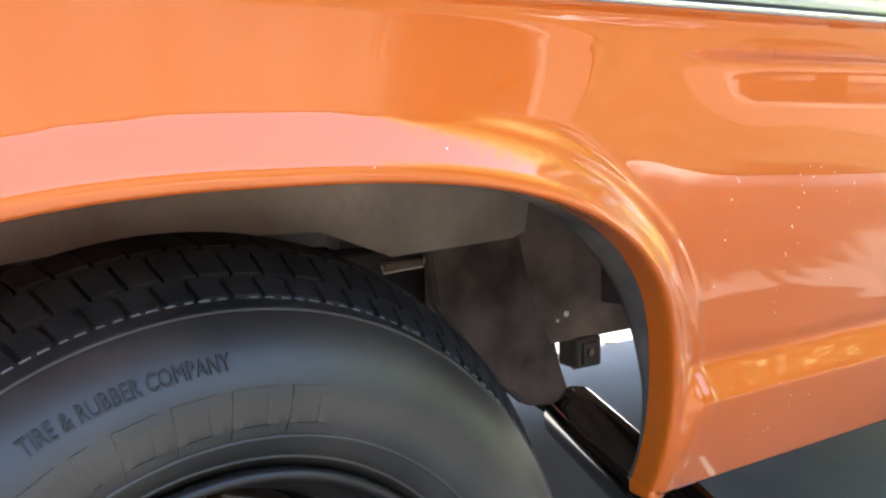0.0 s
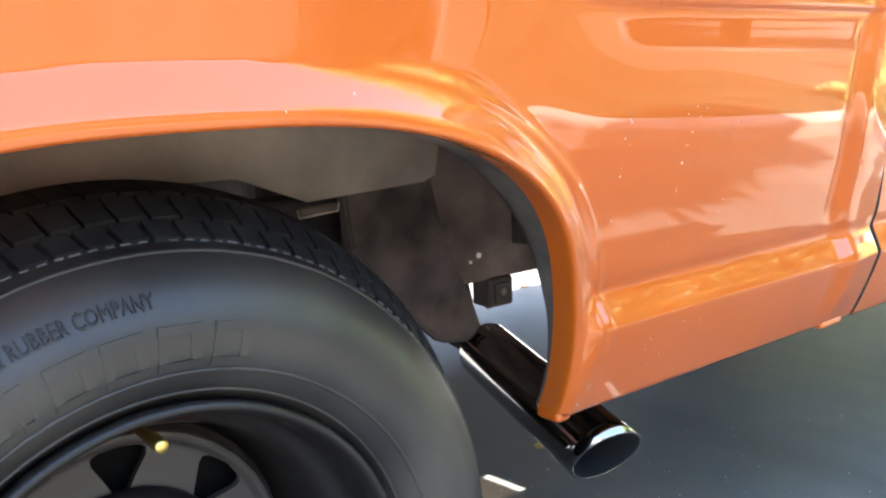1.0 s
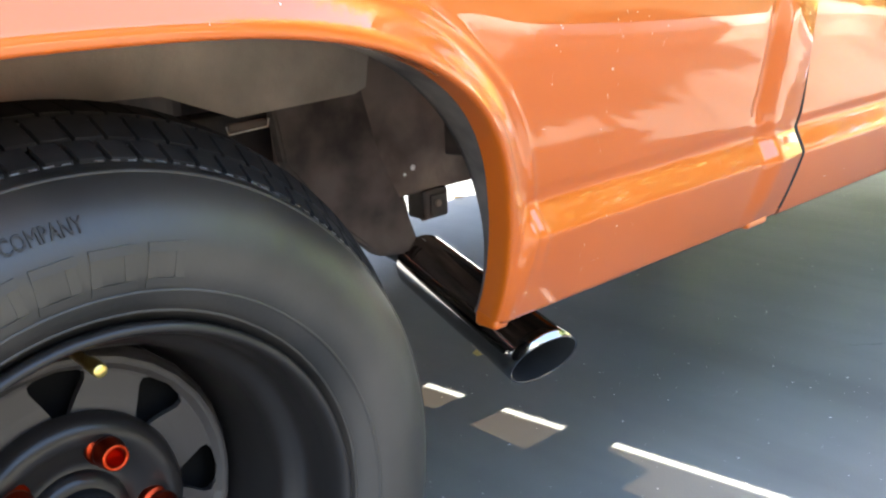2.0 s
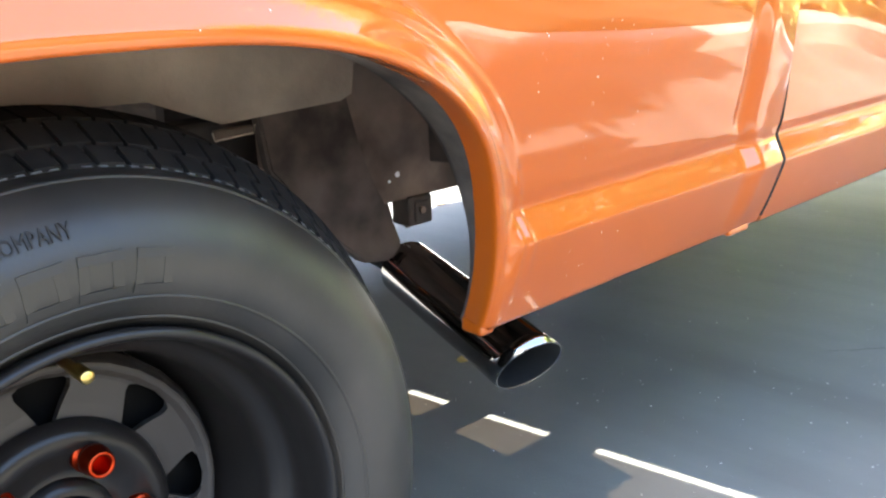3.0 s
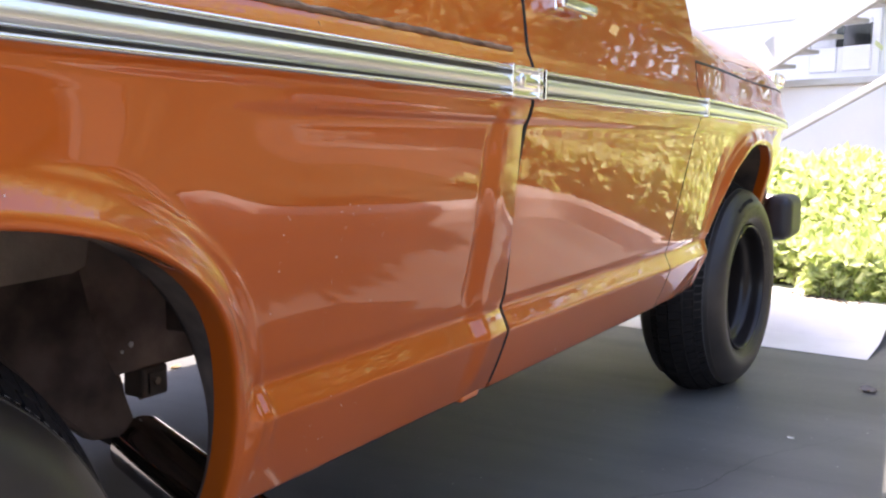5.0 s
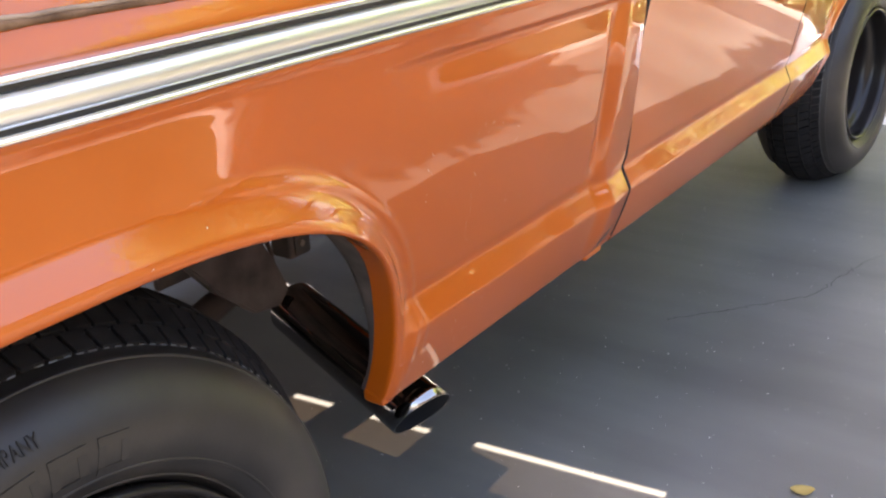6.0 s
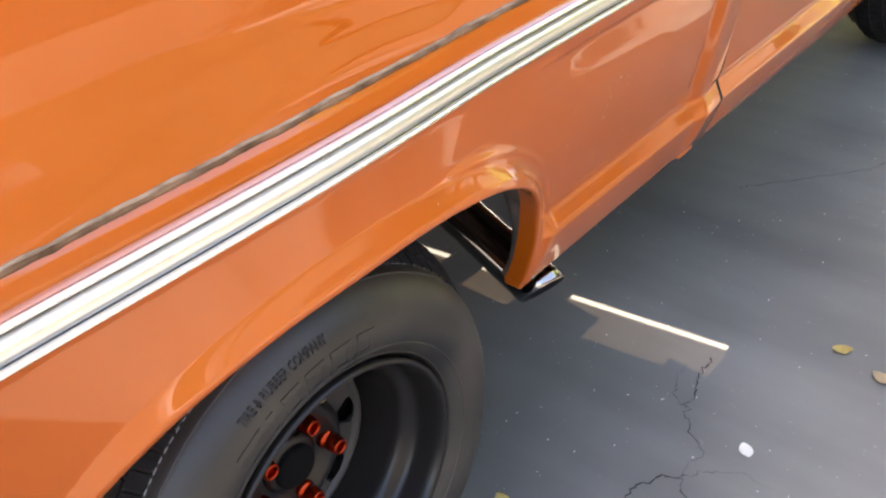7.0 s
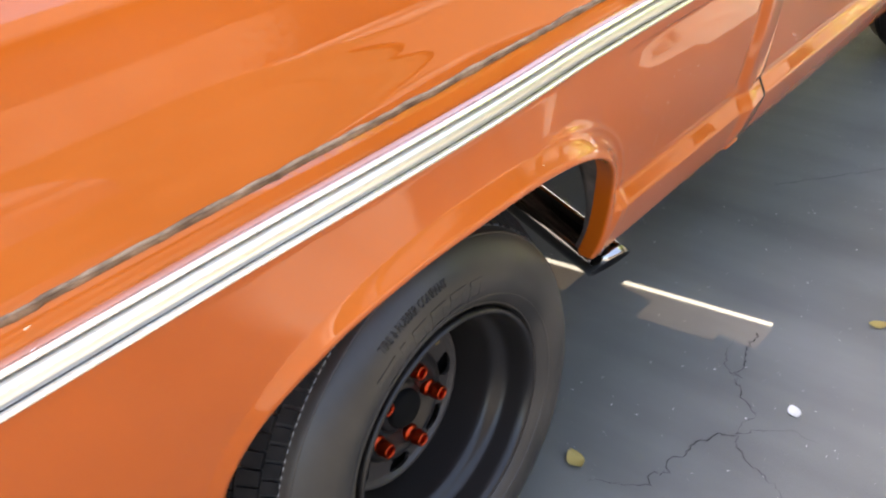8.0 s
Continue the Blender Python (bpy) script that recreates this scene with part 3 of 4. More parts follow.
def make_wheel(name):
    hub = lathe_bm([(0, .15), (.03, .15), (.034, .155), (.036, .185), (.05, .200), (.12, .205), (.1565, .208), (.1565, .29), (0, .29)], 48)
    wheel = part(name, hub, DRUM, truck, "black steel spoked wheel with fat tyre", True)
    part("tyre", on_ground(lathe_bm(TYRE_SEC, 160)), TYRE, wheel, "dusty black rubber tyre", True)
    # tread blocks, their rubber darkened for the shade of the wheel well
    bm = bmesh.new()
    for k in range(84):
        a = 2 * math.pi * k / 84
        for (y0, y1, gap, ph) in ((.1015, .121, .016, .3), (.124, .150, .011, 0), (.155, .192, .010, .5), (.197, .233, .010, 0), (.238, .262, .014, .5)):
            y0, y1 = y0 + FACE, y1 + FACE
            b0, b1 = a + ph * .0748 + gap / 2, a + ph * .0748 + .0748 - gap / 2
            vs = []
            for top in (0, 1):
                for (aa, yy) in ((b0, y0), (b1, y0), (b1 + .012, y1), (b0 + .012, y1)):
                    rr = float(crown(yy)) + (.0006 if top else -.005)
                    vs.append(bm.verts.new((rr * math.cos(aa), yy, rr * math.sin(aa))))
            for f in ((4, 5, 6, 7), (0, 1, 5, 4), (1, 2, 6, 5), (2, 3, 7, 6), (3, 0, 4, 7)):
                bm.faces.new([vs[i] for i in f])
    bmesh.ops.recalc_face_normals(bm, faces=bm.faces)
    tagged(part("tread", on_ground(bm), TREAD, wheel), kind="stuff")
    # short pale dashes that stand for glints on the shoulder
    bm = bmesh.new()
    rs = random.Random(5)
    for k in range(168):
        a = 2 * math.pi * k / 168
        if rs.random() < .08:
            continue
        vs = [bm.verts.new((rr * math.cos(b), yy, rr * math.sin(b))) for rr, yy in ((.3274, .0986 + FACE), (.3284, .1000 + FACE)) for b in (a, a + rs.uniform(.015, .027))]
        bm.faces.new((vs[0], vs[1], vs[3], vs[2]))
    tagged(part("shoulder_scuffing", bm, TREAD_EDGE, wheel), kind="stuff")
    # rim: rolled lip, stepped barrel
    part("rim", lathe_bm([(.203, .072), (.2085, .062), (.2092, .054), (.2072, .0492), (.2035, .0485), (.2005, .0520), (.1978, .0585), (.1962, .0670), (.1952, .078), (.1942, .090),
                          (.1925, .0980), (.1890, .1030), (.1830, .1075), (.1770, .1125), (.1735, .1190), (.1718, .130), (.1705, .142), (.1690, .156), (.1670, .172), (.1640, .190), (.1600, .203), (.1580, .30), (.163, .30), (.205, .28)], 128), WHEEL, wheel, "deep dish satin black rim", True)
    # spoked centre: a domed disc with eight wedge windows
    bm = bmesh.new()
    NS, RR = 8, 10
    def disc_y(r):
        return .180 - .007 * float(S(.136, .146, r)) + .016 * float(S(.149, .158, r)) - .006 * float(1 - S(.088, .100, r))
    outer, inner = .159, .036
    for k in range(NS):
        a0 = math.radians(65.5 + 45 * k)
        # spoke: wide at the rim, waisted, wide at the hub
        for side in (0,):
            prof = [(.030, .40), (.060, .40), (.078, .40), (.090, .40), (.0925, .40), (.0945, .365), (.0970, .325), (.112, .262), (.128, .205), (.1345, .208), (.1378, .26), (.1395, .40), (.144, .40), (.147, .40), (.150, .40), (.1525, .40), (.155, .40), (.158, .40)]
            prev = None
            for r, w in prof:
                w = min(w, math.pi / 8 + .004)
                row = [bm.verts.new((r * math.cos(a0 + w * u), disc_y(r), r * math.sin(a0 + w * u))) for u in (-1, -.5, 0, .5, 1)]
                if prev:
                    for i in range(4):
                        bm.faces.new((prev[i], prev[i + 1], row[i + 1], row[i]))
                prev = row
    bmesh.ops.remove_doubles(bm, verts=bm.verts, dist=.0008)
    bmesh.ops.recalc_face_normals(bm, faces=bm.faces)
    if bm.faces[0].normal.y > 0:
        bmesh.ops.reverse_faces(bm, faces=bm.faces)
    bmesh.ops.solidify(bm, geom=bm.faces[:], thickness=.008)
    part("spoke_disc", bm, DISC, wheel, "satin black spoked wheel centre")
    part("hub_bulge", lathe_bm([(.1005, .176), (.0985, .1690), (.0945, .1635), (.0890, .1600), (.0830, .1590), (.0770, .1605), (.0700, .1645), (.0620, .1690), (.0560, .1715), (.0520, .1725), (.0480, .1720)], 72), WHEEL, wheel, "domed satin black hub ring", True)
    part("centre_cap", lathe_bm([(0, .1595), (.010, .1592), (.022, .1600), (.024, .1615), (.034, .1612), (.041, .1628), (.0455, .1665), (.047, .172), (.047, .190)], 48), WHEEL, wheel, "", True)
    nut = None
    for deg in (66, 138, 210, 282, 354):
        a = math.radians(deg)
        m = Matrix.Translation((.0698 * math.cos(a), 0, .0698 * math.sin(a)))
        if nut is None:
            bm = lathe_bm([(.0160, .176), (.0160, .1635), (.0148, .1615), (.0118, .1605), (.0112, .1565), (.0138, .1550), (.0142, .1490), (.0128, .1470), (.0124, .1385), (.0116, .1365), (.0092, .1365), (.0086, .1390), (.0084, .165), (0, .165)], 18)
            nut = part("lug_nut", bm, NUT, wheel, "orange anodised open ended nut", True)
            nut.matrix_basis = m
        else:
            o = new("lug_nut", nut.data)
            o.parent = wheel
            o.matrix_basis = m
            tagged(o, "orange anodised open ended nut")
    valve = tube_bm([(.004, .122, .172), (.005, .102, .170), (.0055, .0995, .1698), (.006, .098, .1696), (.006, .080, .169), (.006, .078, .169)], [.0046, .0046, .0056, .0060, .0060, .0048], 14)
    part("valve_stem", valve, BRASS, wheel, "brass valve stem", True)
    part("raised_lettering", bent_text("TIRE & RUBBER COMPANY", .138, .0108, .2875, radians(104.2), side_y, .0016), LETTER, wheel)
    for r, off in ((.2175, 0), (.2360, 0), (.3215, 0)):
        yy = float(side_y(r))
        part("sidewall_rib", lathe_bm([(r - .0018, yy + .001), (r - .001, yy - .0009), (r + .001, yy - .0009), (r + .0018, yy + .001)], 120), TYRE, wheel, "", True)
    # broad raised marks in place of the maker's word
    for i, (deg, hw) in enumerate(((78.5, .015), (87.5, .017), (96.5, .016), (105, .015), (112.5, .006), (120.5, .022))):
        bm = bmesh.new()
        for rr0, rr1, w0, w1 in ((.240, .247, -1, 1), (.267, .274, -1, 1), (.247, .267, -1, -.55), (.247, .267, .45, .95)):
            vs = []
            for d in (0, .0010):
                for rr, w in ((rr0, w0), (rr0, w1), (rr1, w1), (rr1, w0)):
                    a = radians(deg) - w * hw / rr
                    vs.append(bm.verts.new((rr * math.cos(a), float(side_y(rr)) + .0006 - d * 1.25, rr * math.sin(a))))
            for f in ((4, 5, 6, 7), (0, 1, 5, 4), (1, 2, 6, 5), (2, 3, 7, 6), (3, 0, 4, 7)):
                bm.faces.new([vs[q] for q in f])
        bmesh.ops.recalc_face_normals(bm, faces=bm.faces)
        part("raised_sidewall_mark", bm, TYRE, wheel)
    return wheel


rear = make_wheel("rear_wheel")
rear.location = (REAR_X, .0115, HUB_Z)


def wheel_copy(name, m):
    made = new(name, rear.data)
    made.parent = truck
    tagged(made, "black steel spoked wheel with fat tyre")
    made.matrix_basis = m
    for c in rear.children:
        o = new(c.name.split(".")[0], c.data)
        o.parent = made
        o.matrix_basis = c.matrix_basis
        tagged(o, c.get("label", ""), kind=c.get("kind", ""))


wheel_copy("front_wheel", Matrix.Translation((FRONT_WHEEL_X, .030, HUB_Z)) @ Matrix.Rotation(radians(-4.5), 4, 'Z'))
wheel_copy("rear_wheel", Matrix.Translation((REAR_X, 1.94, HUB_Z)) @ Matrix.Rotation(math.pi, 4, 'Z'))
wheel_copy("front_wheel", Matrix.Translation((FRONT_WHEEL_X, 1.93, HUB_Z)) @ Matrix.Rotation(math.pi, 4, 'Z'))

# ---- underside ----
def housing():
    """Inner wall of the wheel well: a tall sheet whose lower edge steps up ahead of the wheel, with a roof over the tyre."""
    y0 = .33
    edge = [(-.55, .60), (-.30, .66), (.0, .690), (.20, .684), (.285, .650), (.45, .657), (.468, .664), (.475, .700), (.92, .690)]
    bm = bmesh.new()
    low = [bm.verts.new((x, y0, z)) for x, z in edge]
    top = [bm.verts.new((x, y0 - .02, .815)) for x, z in edge]
    out = [bm.verts.new((x, .035, .815)) for x, z in edge]
    for i in range(len(edge) - 1):
        bm.faces.new((low[i], low[i + 1], top[i + 1], top[i]))
        bm.faces.new((top[i], top[i + 1], out[i + 1], out[i]))
    bmesh.ops.solidify(bm, geom=bm.faces[:], thickness=.003)
    return bm


hp = part("wheel_housing", housing(), UNDER, truck, "dusty grey brown inner wheel housing, lightened for haze")
part("wall_slot", box_bm(.270, .320, .3225, .330, .635, .646, .003), FRAME, hp)
part("slot_rim", tube_bm([(.268, .323, .643), (.270, .323, .634), (.320, .323, .637), (.322, .323, .646)], .0011, 6), UNDER, hp)


def arch_flange():
    """Splash panel that runs inward behind the front of the wheel opening, deepest above."""
    th = np.linspace(0, radians(100), 90)
    deep = .016 + .062 * S(.05, .8, th)
    r = arch_radius(th)
    y0 = bed_y(REAR_X + r * np.cos(th), SILL + r * np.sin(th))
    rows = []
    for dr, u in ((.0006, .0), (.002, .3), (.005, .7), (.012, 1), (.030, 1.02)):
        rows.append(np.stack([REAR_X + (r + dr) * np.cos(th), y0 + .033 + deep * u, SILL + (r + dr) * np.sin(th)], -1))
    return sheet("splash_panel", [np.array(rows)], SOOT, truck, None, "dark dusty splash panel behind the wheel opening")


arch_flange()


def spring_bracket():
    """Broad dark hanger plate between the tyre and the crossmember."""
    bm = bmesh.new()
    rim = [(.40, .700), (.548, .690), (.556, .640), (.576, .563), (.600, .505), (.624, .460), (.642, .412), (.620, .392), (.566, .400), (.50, .46), (.42, .56)]
    bm.faces.new([bm.verts.new((x, .450, z)) for x, z in rim])
    g = bmesh.ops.extrude_face_region(bm, geom=bm.faces[:])
    bmesh.ops.translate(bm, verts=[v for v in g["geom"] if isinstance(v, bmesh.types.BMVert)], vec=(0, .022, 0))
    bmesh.ops.bevel(bm, geom=bm.edges[:], offset=.004, segments=2, affect='EDGES')
    bmesh.ops.recalc_face_normals(bm, faces=bm.faces)
    return bm


part("spring_hanger", spring_bracket(), SOOT, truck, "dark greasy spring hanger plate")
cm = part("crossmember", box_bm(.48, .95, .563, .577, .446, .80, .004), BROWN_STEEL, truck, "brown steel crossmember")
# white discs stand for sunlight showing through two drilled holes
for hx, hz, hr in ((.735, .491, .0048), (.717, .482, .0026)):
    part("drilled_hole", tube_bm([(hx, .5615, hz), (hx, .564, hz)], hr, 10), WHITE_WALL, cm)
hb = part("hanging_bracket", box_bm(.752, .806, .556, .604, .398, .449, .006, 3), FRAME, truck, "greasy rubber exhaust hanger block")
part("bolt", tube_bm([(.776, .548, .425), (.776, .557, .425)], .0065, 6), BROWN_STEEL, hb)
part("clamp_plate", box_bm(.762, .796, .552, .5565, .404, .440, .002), FRAME, hb)
part("clamp_bolt", tube_bm([(.768, .58, .392), (.768, .58, .403)], .005, 6), BROWN_STEEL, hb)
part("frame_rail", box_bm(-1.2, 3.7, .578, .634, .50, .62, .008), FRAME, truck)
part("frame_rail", box_bm(-1.2, 3.7, 1.34, 1.40, .50, .62, .008), FRAME, truck)
# unseen flange, placed to cut the sun stripe on the ground into dashes
part("rail_flange", box_bm(.88, 1.2, .535, .608, .50, .51, .002), FRAME, truck)
part("driveshaft", tube_bm([(0, .795, .40), (2.2, .78, .51)], .045, 16), FRAME, truck)
# unseen tank-like box, added to end the sun stripe
part("fuel_tank", box_bm(.55, 2.05, 1.0, 1.70, .37, .62, .03, 3), FRAME, truck)
part("leaf_spring", tube_bm([(.58, .49, .44), (.30, .47, .38), (0, .47, .31), (-.5, .47, .46)], .022, 14), FRAME, truck, "", True)
part("axle", tube_bm([(0, .30, HUB_Z), (0, 1.7, HUB_Z)], .045, 16), FRAME, truck)
# unseen gearbox, axle beam and valance, added to darken the ground below
part("gearbox", box_bm(1.95, 2.62, .84, 1.22, .33, .52, .04, 3), FRAME, truck)
part("front_axle_beam", tube_bm([(2.86, .30, .33), (2.84, .70, .30), (2.84, 1.30, .30), (2.86, 1.70, .33)], .045, 12), FRAME, truck, "", True)
part("front_valance", box_bm(3.56, 3.60, .20, 1.90, .33, .60, .012), FRAME, truck)
part("differential", lathe_bm([(0, -.09), (.07, -.085), (.115, -.05), (.13, 0), (.115, .05), (.07, .085), (0, .09)], 24), FRAME, truck, "", True).location = (0, .795, HUB_Z)
part("hanger_wire", tube_bm([(.735, .60, .45), (.728, .58, .42), (.69, .53, .39)], .004, 6), FRAME, truck)

def front_well():
    """Dark inner fender round the front tyre."""
    bm = bmesh.new()
    th = np.linspace(radians(5), radians(175), 30)
    r = arch_radius(th, FRONT_TALL) + .003
    x, z = FRONT_X + r * np.cos(th), SILL + r * np.sin(th)
    y = fender_y(x, z) + .030
    a = [bm.verts.new(p) for p in zip(x, y, z)]
    b = [bm.verts.new((px, .45, pz)) for px, pz in zip(x, z)]
    for i in range(len(th) - 1):
        bm.faces.new((a[i], a[i + 1], b[i + 1], b[i]))
    bm.faces.new(b)
    return bm


part("front_inner_fender", front_well(), FRAME, truck)

# slash cut chrome tail pipe
A0 = Vector((.668, .474, .364))
ax = (Vector((.558, .1305, .3300)) - A0).normalized()
slash = Vector((-.20, -.72, -.60)).normalized()
mid = Vector((.5577, .1295, .3299))


def slash_tube(start, radii, n=72, rings=12):
    """A straight tube cut off aslant; several radii make walls that join at the cut."""
    bm = bmesh.new()
    a = ax.cross(Vector((0, 0, 1))).normalized()
    b = a.cross(ax).normalized()
    walls = []
    for r, s0 in zip(radii, start):
        rows = []
        for k in range(n):
            t = 2 * math.pi * k / n
            p0 = A0 + ax * s0 + (a * math.cos(t) + b * math.sin(t)) * r
            L = (mid - p0).dot(slash) / ax.dot(slash)
            rows.append([bm.verts.new(p0 + ax * L * q / rings) for q in range(rings + 1)])
        for k in range(n):
            p, q = rows[k], rows[(k + 1) % n]
            for i in range(rings):
                bm.faces.new((p[i], q[i], q[i + 1], p[i + 1]))
        walls.append(rows)
    if len(walls) == 2:
        for k in range(n):
            bm.faces.new((walls[0][k][-1], walls[0][(k + 1) % n][-1], walls[1][(k + 1) % n][-1], walls[1][k][-1]))
    bmesh.ops.recalc_face_normals(bm, faces=bm.faces)
    return bm


pipe = part("tail_pipe_tip", slash_tube((.004, .10), (.045, .0426)), DARK_CHROME, truck, "dark polished chrome slash cut exhaust tip", True)
part("pipe_neck", tube_bm([A0 - ax * .05, A0 - ax * .02, A0 - ax * .012, A0 + ax * .006], [.025, .028, .033, .0448], 40), DARK_CHROME, pipe, "", True)
# black lining inside the cut end
part("sooty_bore", slash_tube((.10,), (.0421,), 48, 2), GAP, pipe, "", True)
part("exhaust_pipe", tube_bm([A0 - ax * .045, A0 - ax * .15 + Vector((-.02, 0, .0)), (.60, .70, .47), (.40, .74, .585), (-.1, .75, .60)], .026, 16), FRAME, truck, "", True)

# small stone chips in the paint
bm = bmesh.new()
rc = random.Random(3)
for cx, cz, n, sx, sz in ((.476, .70, 7, .004, .03), (.578, .66, 12, .006, .05), (.659, .685, 6, .003, .03), (.60, .735, 6, .02, .012), (.62, .48, 6, .05, .02), (.75, .60, 5, .1, .05), (.13, .775, 1, .001, .001), (.07, .768, 1, .001, .001), (.55, .45, 5, .06, .02), (1.3, .45, 6, .15, .02)):
    for _ in range(n):
        x, z = cx + rc.gauss(0, sx), cz + rc.gauss(0, sz)
        r = rc.uniform(.0004, .0010)
        fy = bed_y if x < GAP0 else door_y
        vs = []
        for k in range(6):
            a = k * math.pi / 3
            px, pz = x + r * math.cos(a) * rc.uniform(.6, 1), z + r * 1.4 * math.sin(a) * rc.uniform(.6, 1)
            vs.append(bm.verts.new((px, float(fy(np.array(px), np.array(pz))) - .0006, pz)))
        bm.faces.new(vs)
tagged(part("paint_chips", bm, CHIP, truck), kind="stuff")

# ---- ground ----
bm = bmesh.new()
n = 64
vs = [bm.verts.new((400 * math.cos(2 * math.pi * k / n), 400 * math.sin(2 * math.pi * k / n), 0)) for k in range(n)]
bm.faces.new(vs)
ground = tagged(obj_from("ground", bm, ASPHALT), "dark sealed asphalt driveway with hairline cracks", "ground", kind="structure")


def crack(points, width):
    bm = bmesh.new()
    rk = random.Random(len(points) * 7 + int(points[0][0] * 100))
    fine = []
    for (x0, y0), (x1, y1) in zip(points[:-1], points[1:]):
        m = max(3, int(math.hypot(x1 - x0, y1 - y0) / .008))
        for k in range(m):
            t = k / m
            fine.append((x0 + (x1 - x0) * t + rk.gauss(0, .0034), y0 + (y1 - y0) * t + rk.gauss(0, .0034)))
    fine.append(points[-1])
    prev = None
    for i, (x, y) in enumerate(fine):
        j = min(i + 1, len(fine) - 1)
        k = max(i - 1, 0)
        d = Vector((fine[j][0] - fine[k][0], fine[j][1] - fine[k][1], 0))
        d = d.normalized() if d.length else Vector((1, 0, 0))
        w = .88 * width * rk.uniform(.25, 1) * (1 - .8 * i / len(fine))
        q = [bm.verts.new((x - d.y * w, y + d.x * w, .0012)), bm.verts.new((x + d.y * w, y - d.x * w, .0012))]
        if prev:
            bm.faces.new((prev[0], prev[1], q[1], q[0]))
        prev = q
    part("crack", bm, CRACK, ground)


crack([(.93, -.045), (.909, -.055), (.865, -.05), (.819, -.067), (.76, -.075), (.711, -.106), (.69, -.14), (.664, -.159), (.625, -.145), (.596, -.148)], .0024)
crack([(.596, -.148), (.577, -.121), (.53, -.10), (.488, -.093), (.455, -.075), (.429, -.088), (.40, -.07), (.378, -.080), (.35, -.04), (.340, -.016), (.32, .02)], .0026)
crack([(.596, -.148), (.575, -.165), (.559, -.177), (.535, -.215), (.515, -.265), (.49, -.29)], .0020)
crack([(.60, -.15), (.64, -.19), (.668, -.234), (.67, -.29)], .0012)
crack([(.76, -.075), (.78, -.04), (.83, -.02), (.88, -.015)], .0012)
crack([(1.6, .2), (1.9, -.05), (2.2, -.12), (2.7, -.4)], .0016)

# pale grit lying on the asphalt
bm = bmesh.new()
rg = random.Random(11)
for _ in range(1900):
    x, y = rg.uniform(.1, 3.2), rg.uniform(-1.0, .9)
    r = rg.uniform(.0005, .0012) if rg.random() < .85 else rg.uniform(.0012, .0024)
    vs = [bm.verts.new((x + r * math.cos(a + rg.random()), y + r * math.sin(a + rg.random()), .0004)) for a in (0, 1.6, 3.1, 4.7)]
    top = bm.verts.new((x, y, .0004 + r * .8))
    for i in range(4):
        bm.faces.new((vs[i], vs[(i + 1) % 4], top))
tagged(obj_from("grit", bm, DUST), "pale grit scattered on the asphalt", "grit", kind="stuff")


def leaf(at, length, turn, material, label, curl=.25):
    bm = bmesh.new()
    N = 9
    rows = []
    for i in range(N):
        t = i / (N - 1)
        w = .36 * length * math.sin(math.pi * min(t * .93 + .05, 1))**.8
        z = .002 + curl * length * (abs(t - .45))**1.6 * 1.2
        rows.append([bm.verts.new(((t - .5) * length, w * u, z + curl * .5 * length * u * u * .5)) for u in (-1, -.5, 0, .5, 1)])
    for a, b in zip(rows[:-1], rows[1:]):
        for i in range(4):
            bm.faces.new((a[i], a[i + 1], b[i + 1], b[i]))
    bmesh.ops.solidify(bm, geom=bm.faces[:], thickness=.0006)
    ob = obj_from("fallen_leaf", bm, material, None, "", True)
    ob.matrix_basis = Matrix.Translation((at[0], at[1], 0)) @ Matrix.Rotation(radians(turn), 4, 'Z')
    return tagged(ob, label, "leaf", "fallen leaves")


leaf((.348, .068), .048, 60, DRY_LEAF, "yellowed curled leaf on the asphalt", .35)
leaf((1.108, -.255), .040, -60, DRY_LEAF, "thin dry yellow leaf on the asphalt", .2)
leaf((1.066, -.350), .042, 80, TAN_LEAF, "tan dry leaf on the asphalt", .3)
leaf((.726, -.216), .036, 40, PALE_LEAF, "bleached pale leaf on the asphalt", .12)
leaf((3.09, -.293), .08, 20, GREY_LEAF, "grey curled leaf near front wheel", .2)
leaf((1.065, .761), .040, 30, DRY_LEAF, "small yellow leaf under the truck", .2)
leaf((1.79, 1.75), .06, 50, TAN_LEAF, "tan leaf in the shade under the truck", .2)
leaf((2.07, 1.87), .05, 10, TAN_LEAF, "tan leaf near the edge of the shade", .2)
leaf((2.414, -.163), .022, 70, PALE_LEAF, "tiny pale leaf scrap on the asphalt", .2)

# ---- kerb, raised walk and hedge, bending round the driveway ----
RUN = np.array([(5.6, 9), (4.8, 4), (4.38, 1.5), (4.16, .2), (4.10, -.5), (3.98, -.93), (3.66, -1.01), (3.2, -1.03), (2.6, -1.08), (1.8, -1.27), (.5, -1.62), (-2, -2.1), (-9, -2.5)])
RUN_S = np.concatenate([[0], np.cumsum(np.hypot(*np.diff(RUN, axis=0).T))])
RUN_X, RUN_Y = curve(RUN_S, RUN[:, 0]), curve(RUN_S, RUN[:, 1])


def walk_line(offset, s):
    """Places to the outer side of the kerb's foot, by length along it."""
    tx, ty = (RUN_X(s + .02) - RUN_X(s - .02)), (RUN_Y(s + .02) - RUN_Y(s - .02))
    n = np.hypot(tx, ty) + 1e-9
    return RUN_X(s) - ty / n * offset, RUN_Y(s) + tx / n * offset


def strip_along(name, section, material, label, category, ys, kind="structure"):
    rows = []
    for off, z in section:
        x, y = walk_line(off, ys)
        rows.append(np.stack([x, y, np.full_like(x, z)], -1))
    ob = sheet(name, [np.array(rows)], material, None)
    for p in ob.data.polygons:
        p.use_smooth = False
    return tagged(ob, label, category, kind=kind)


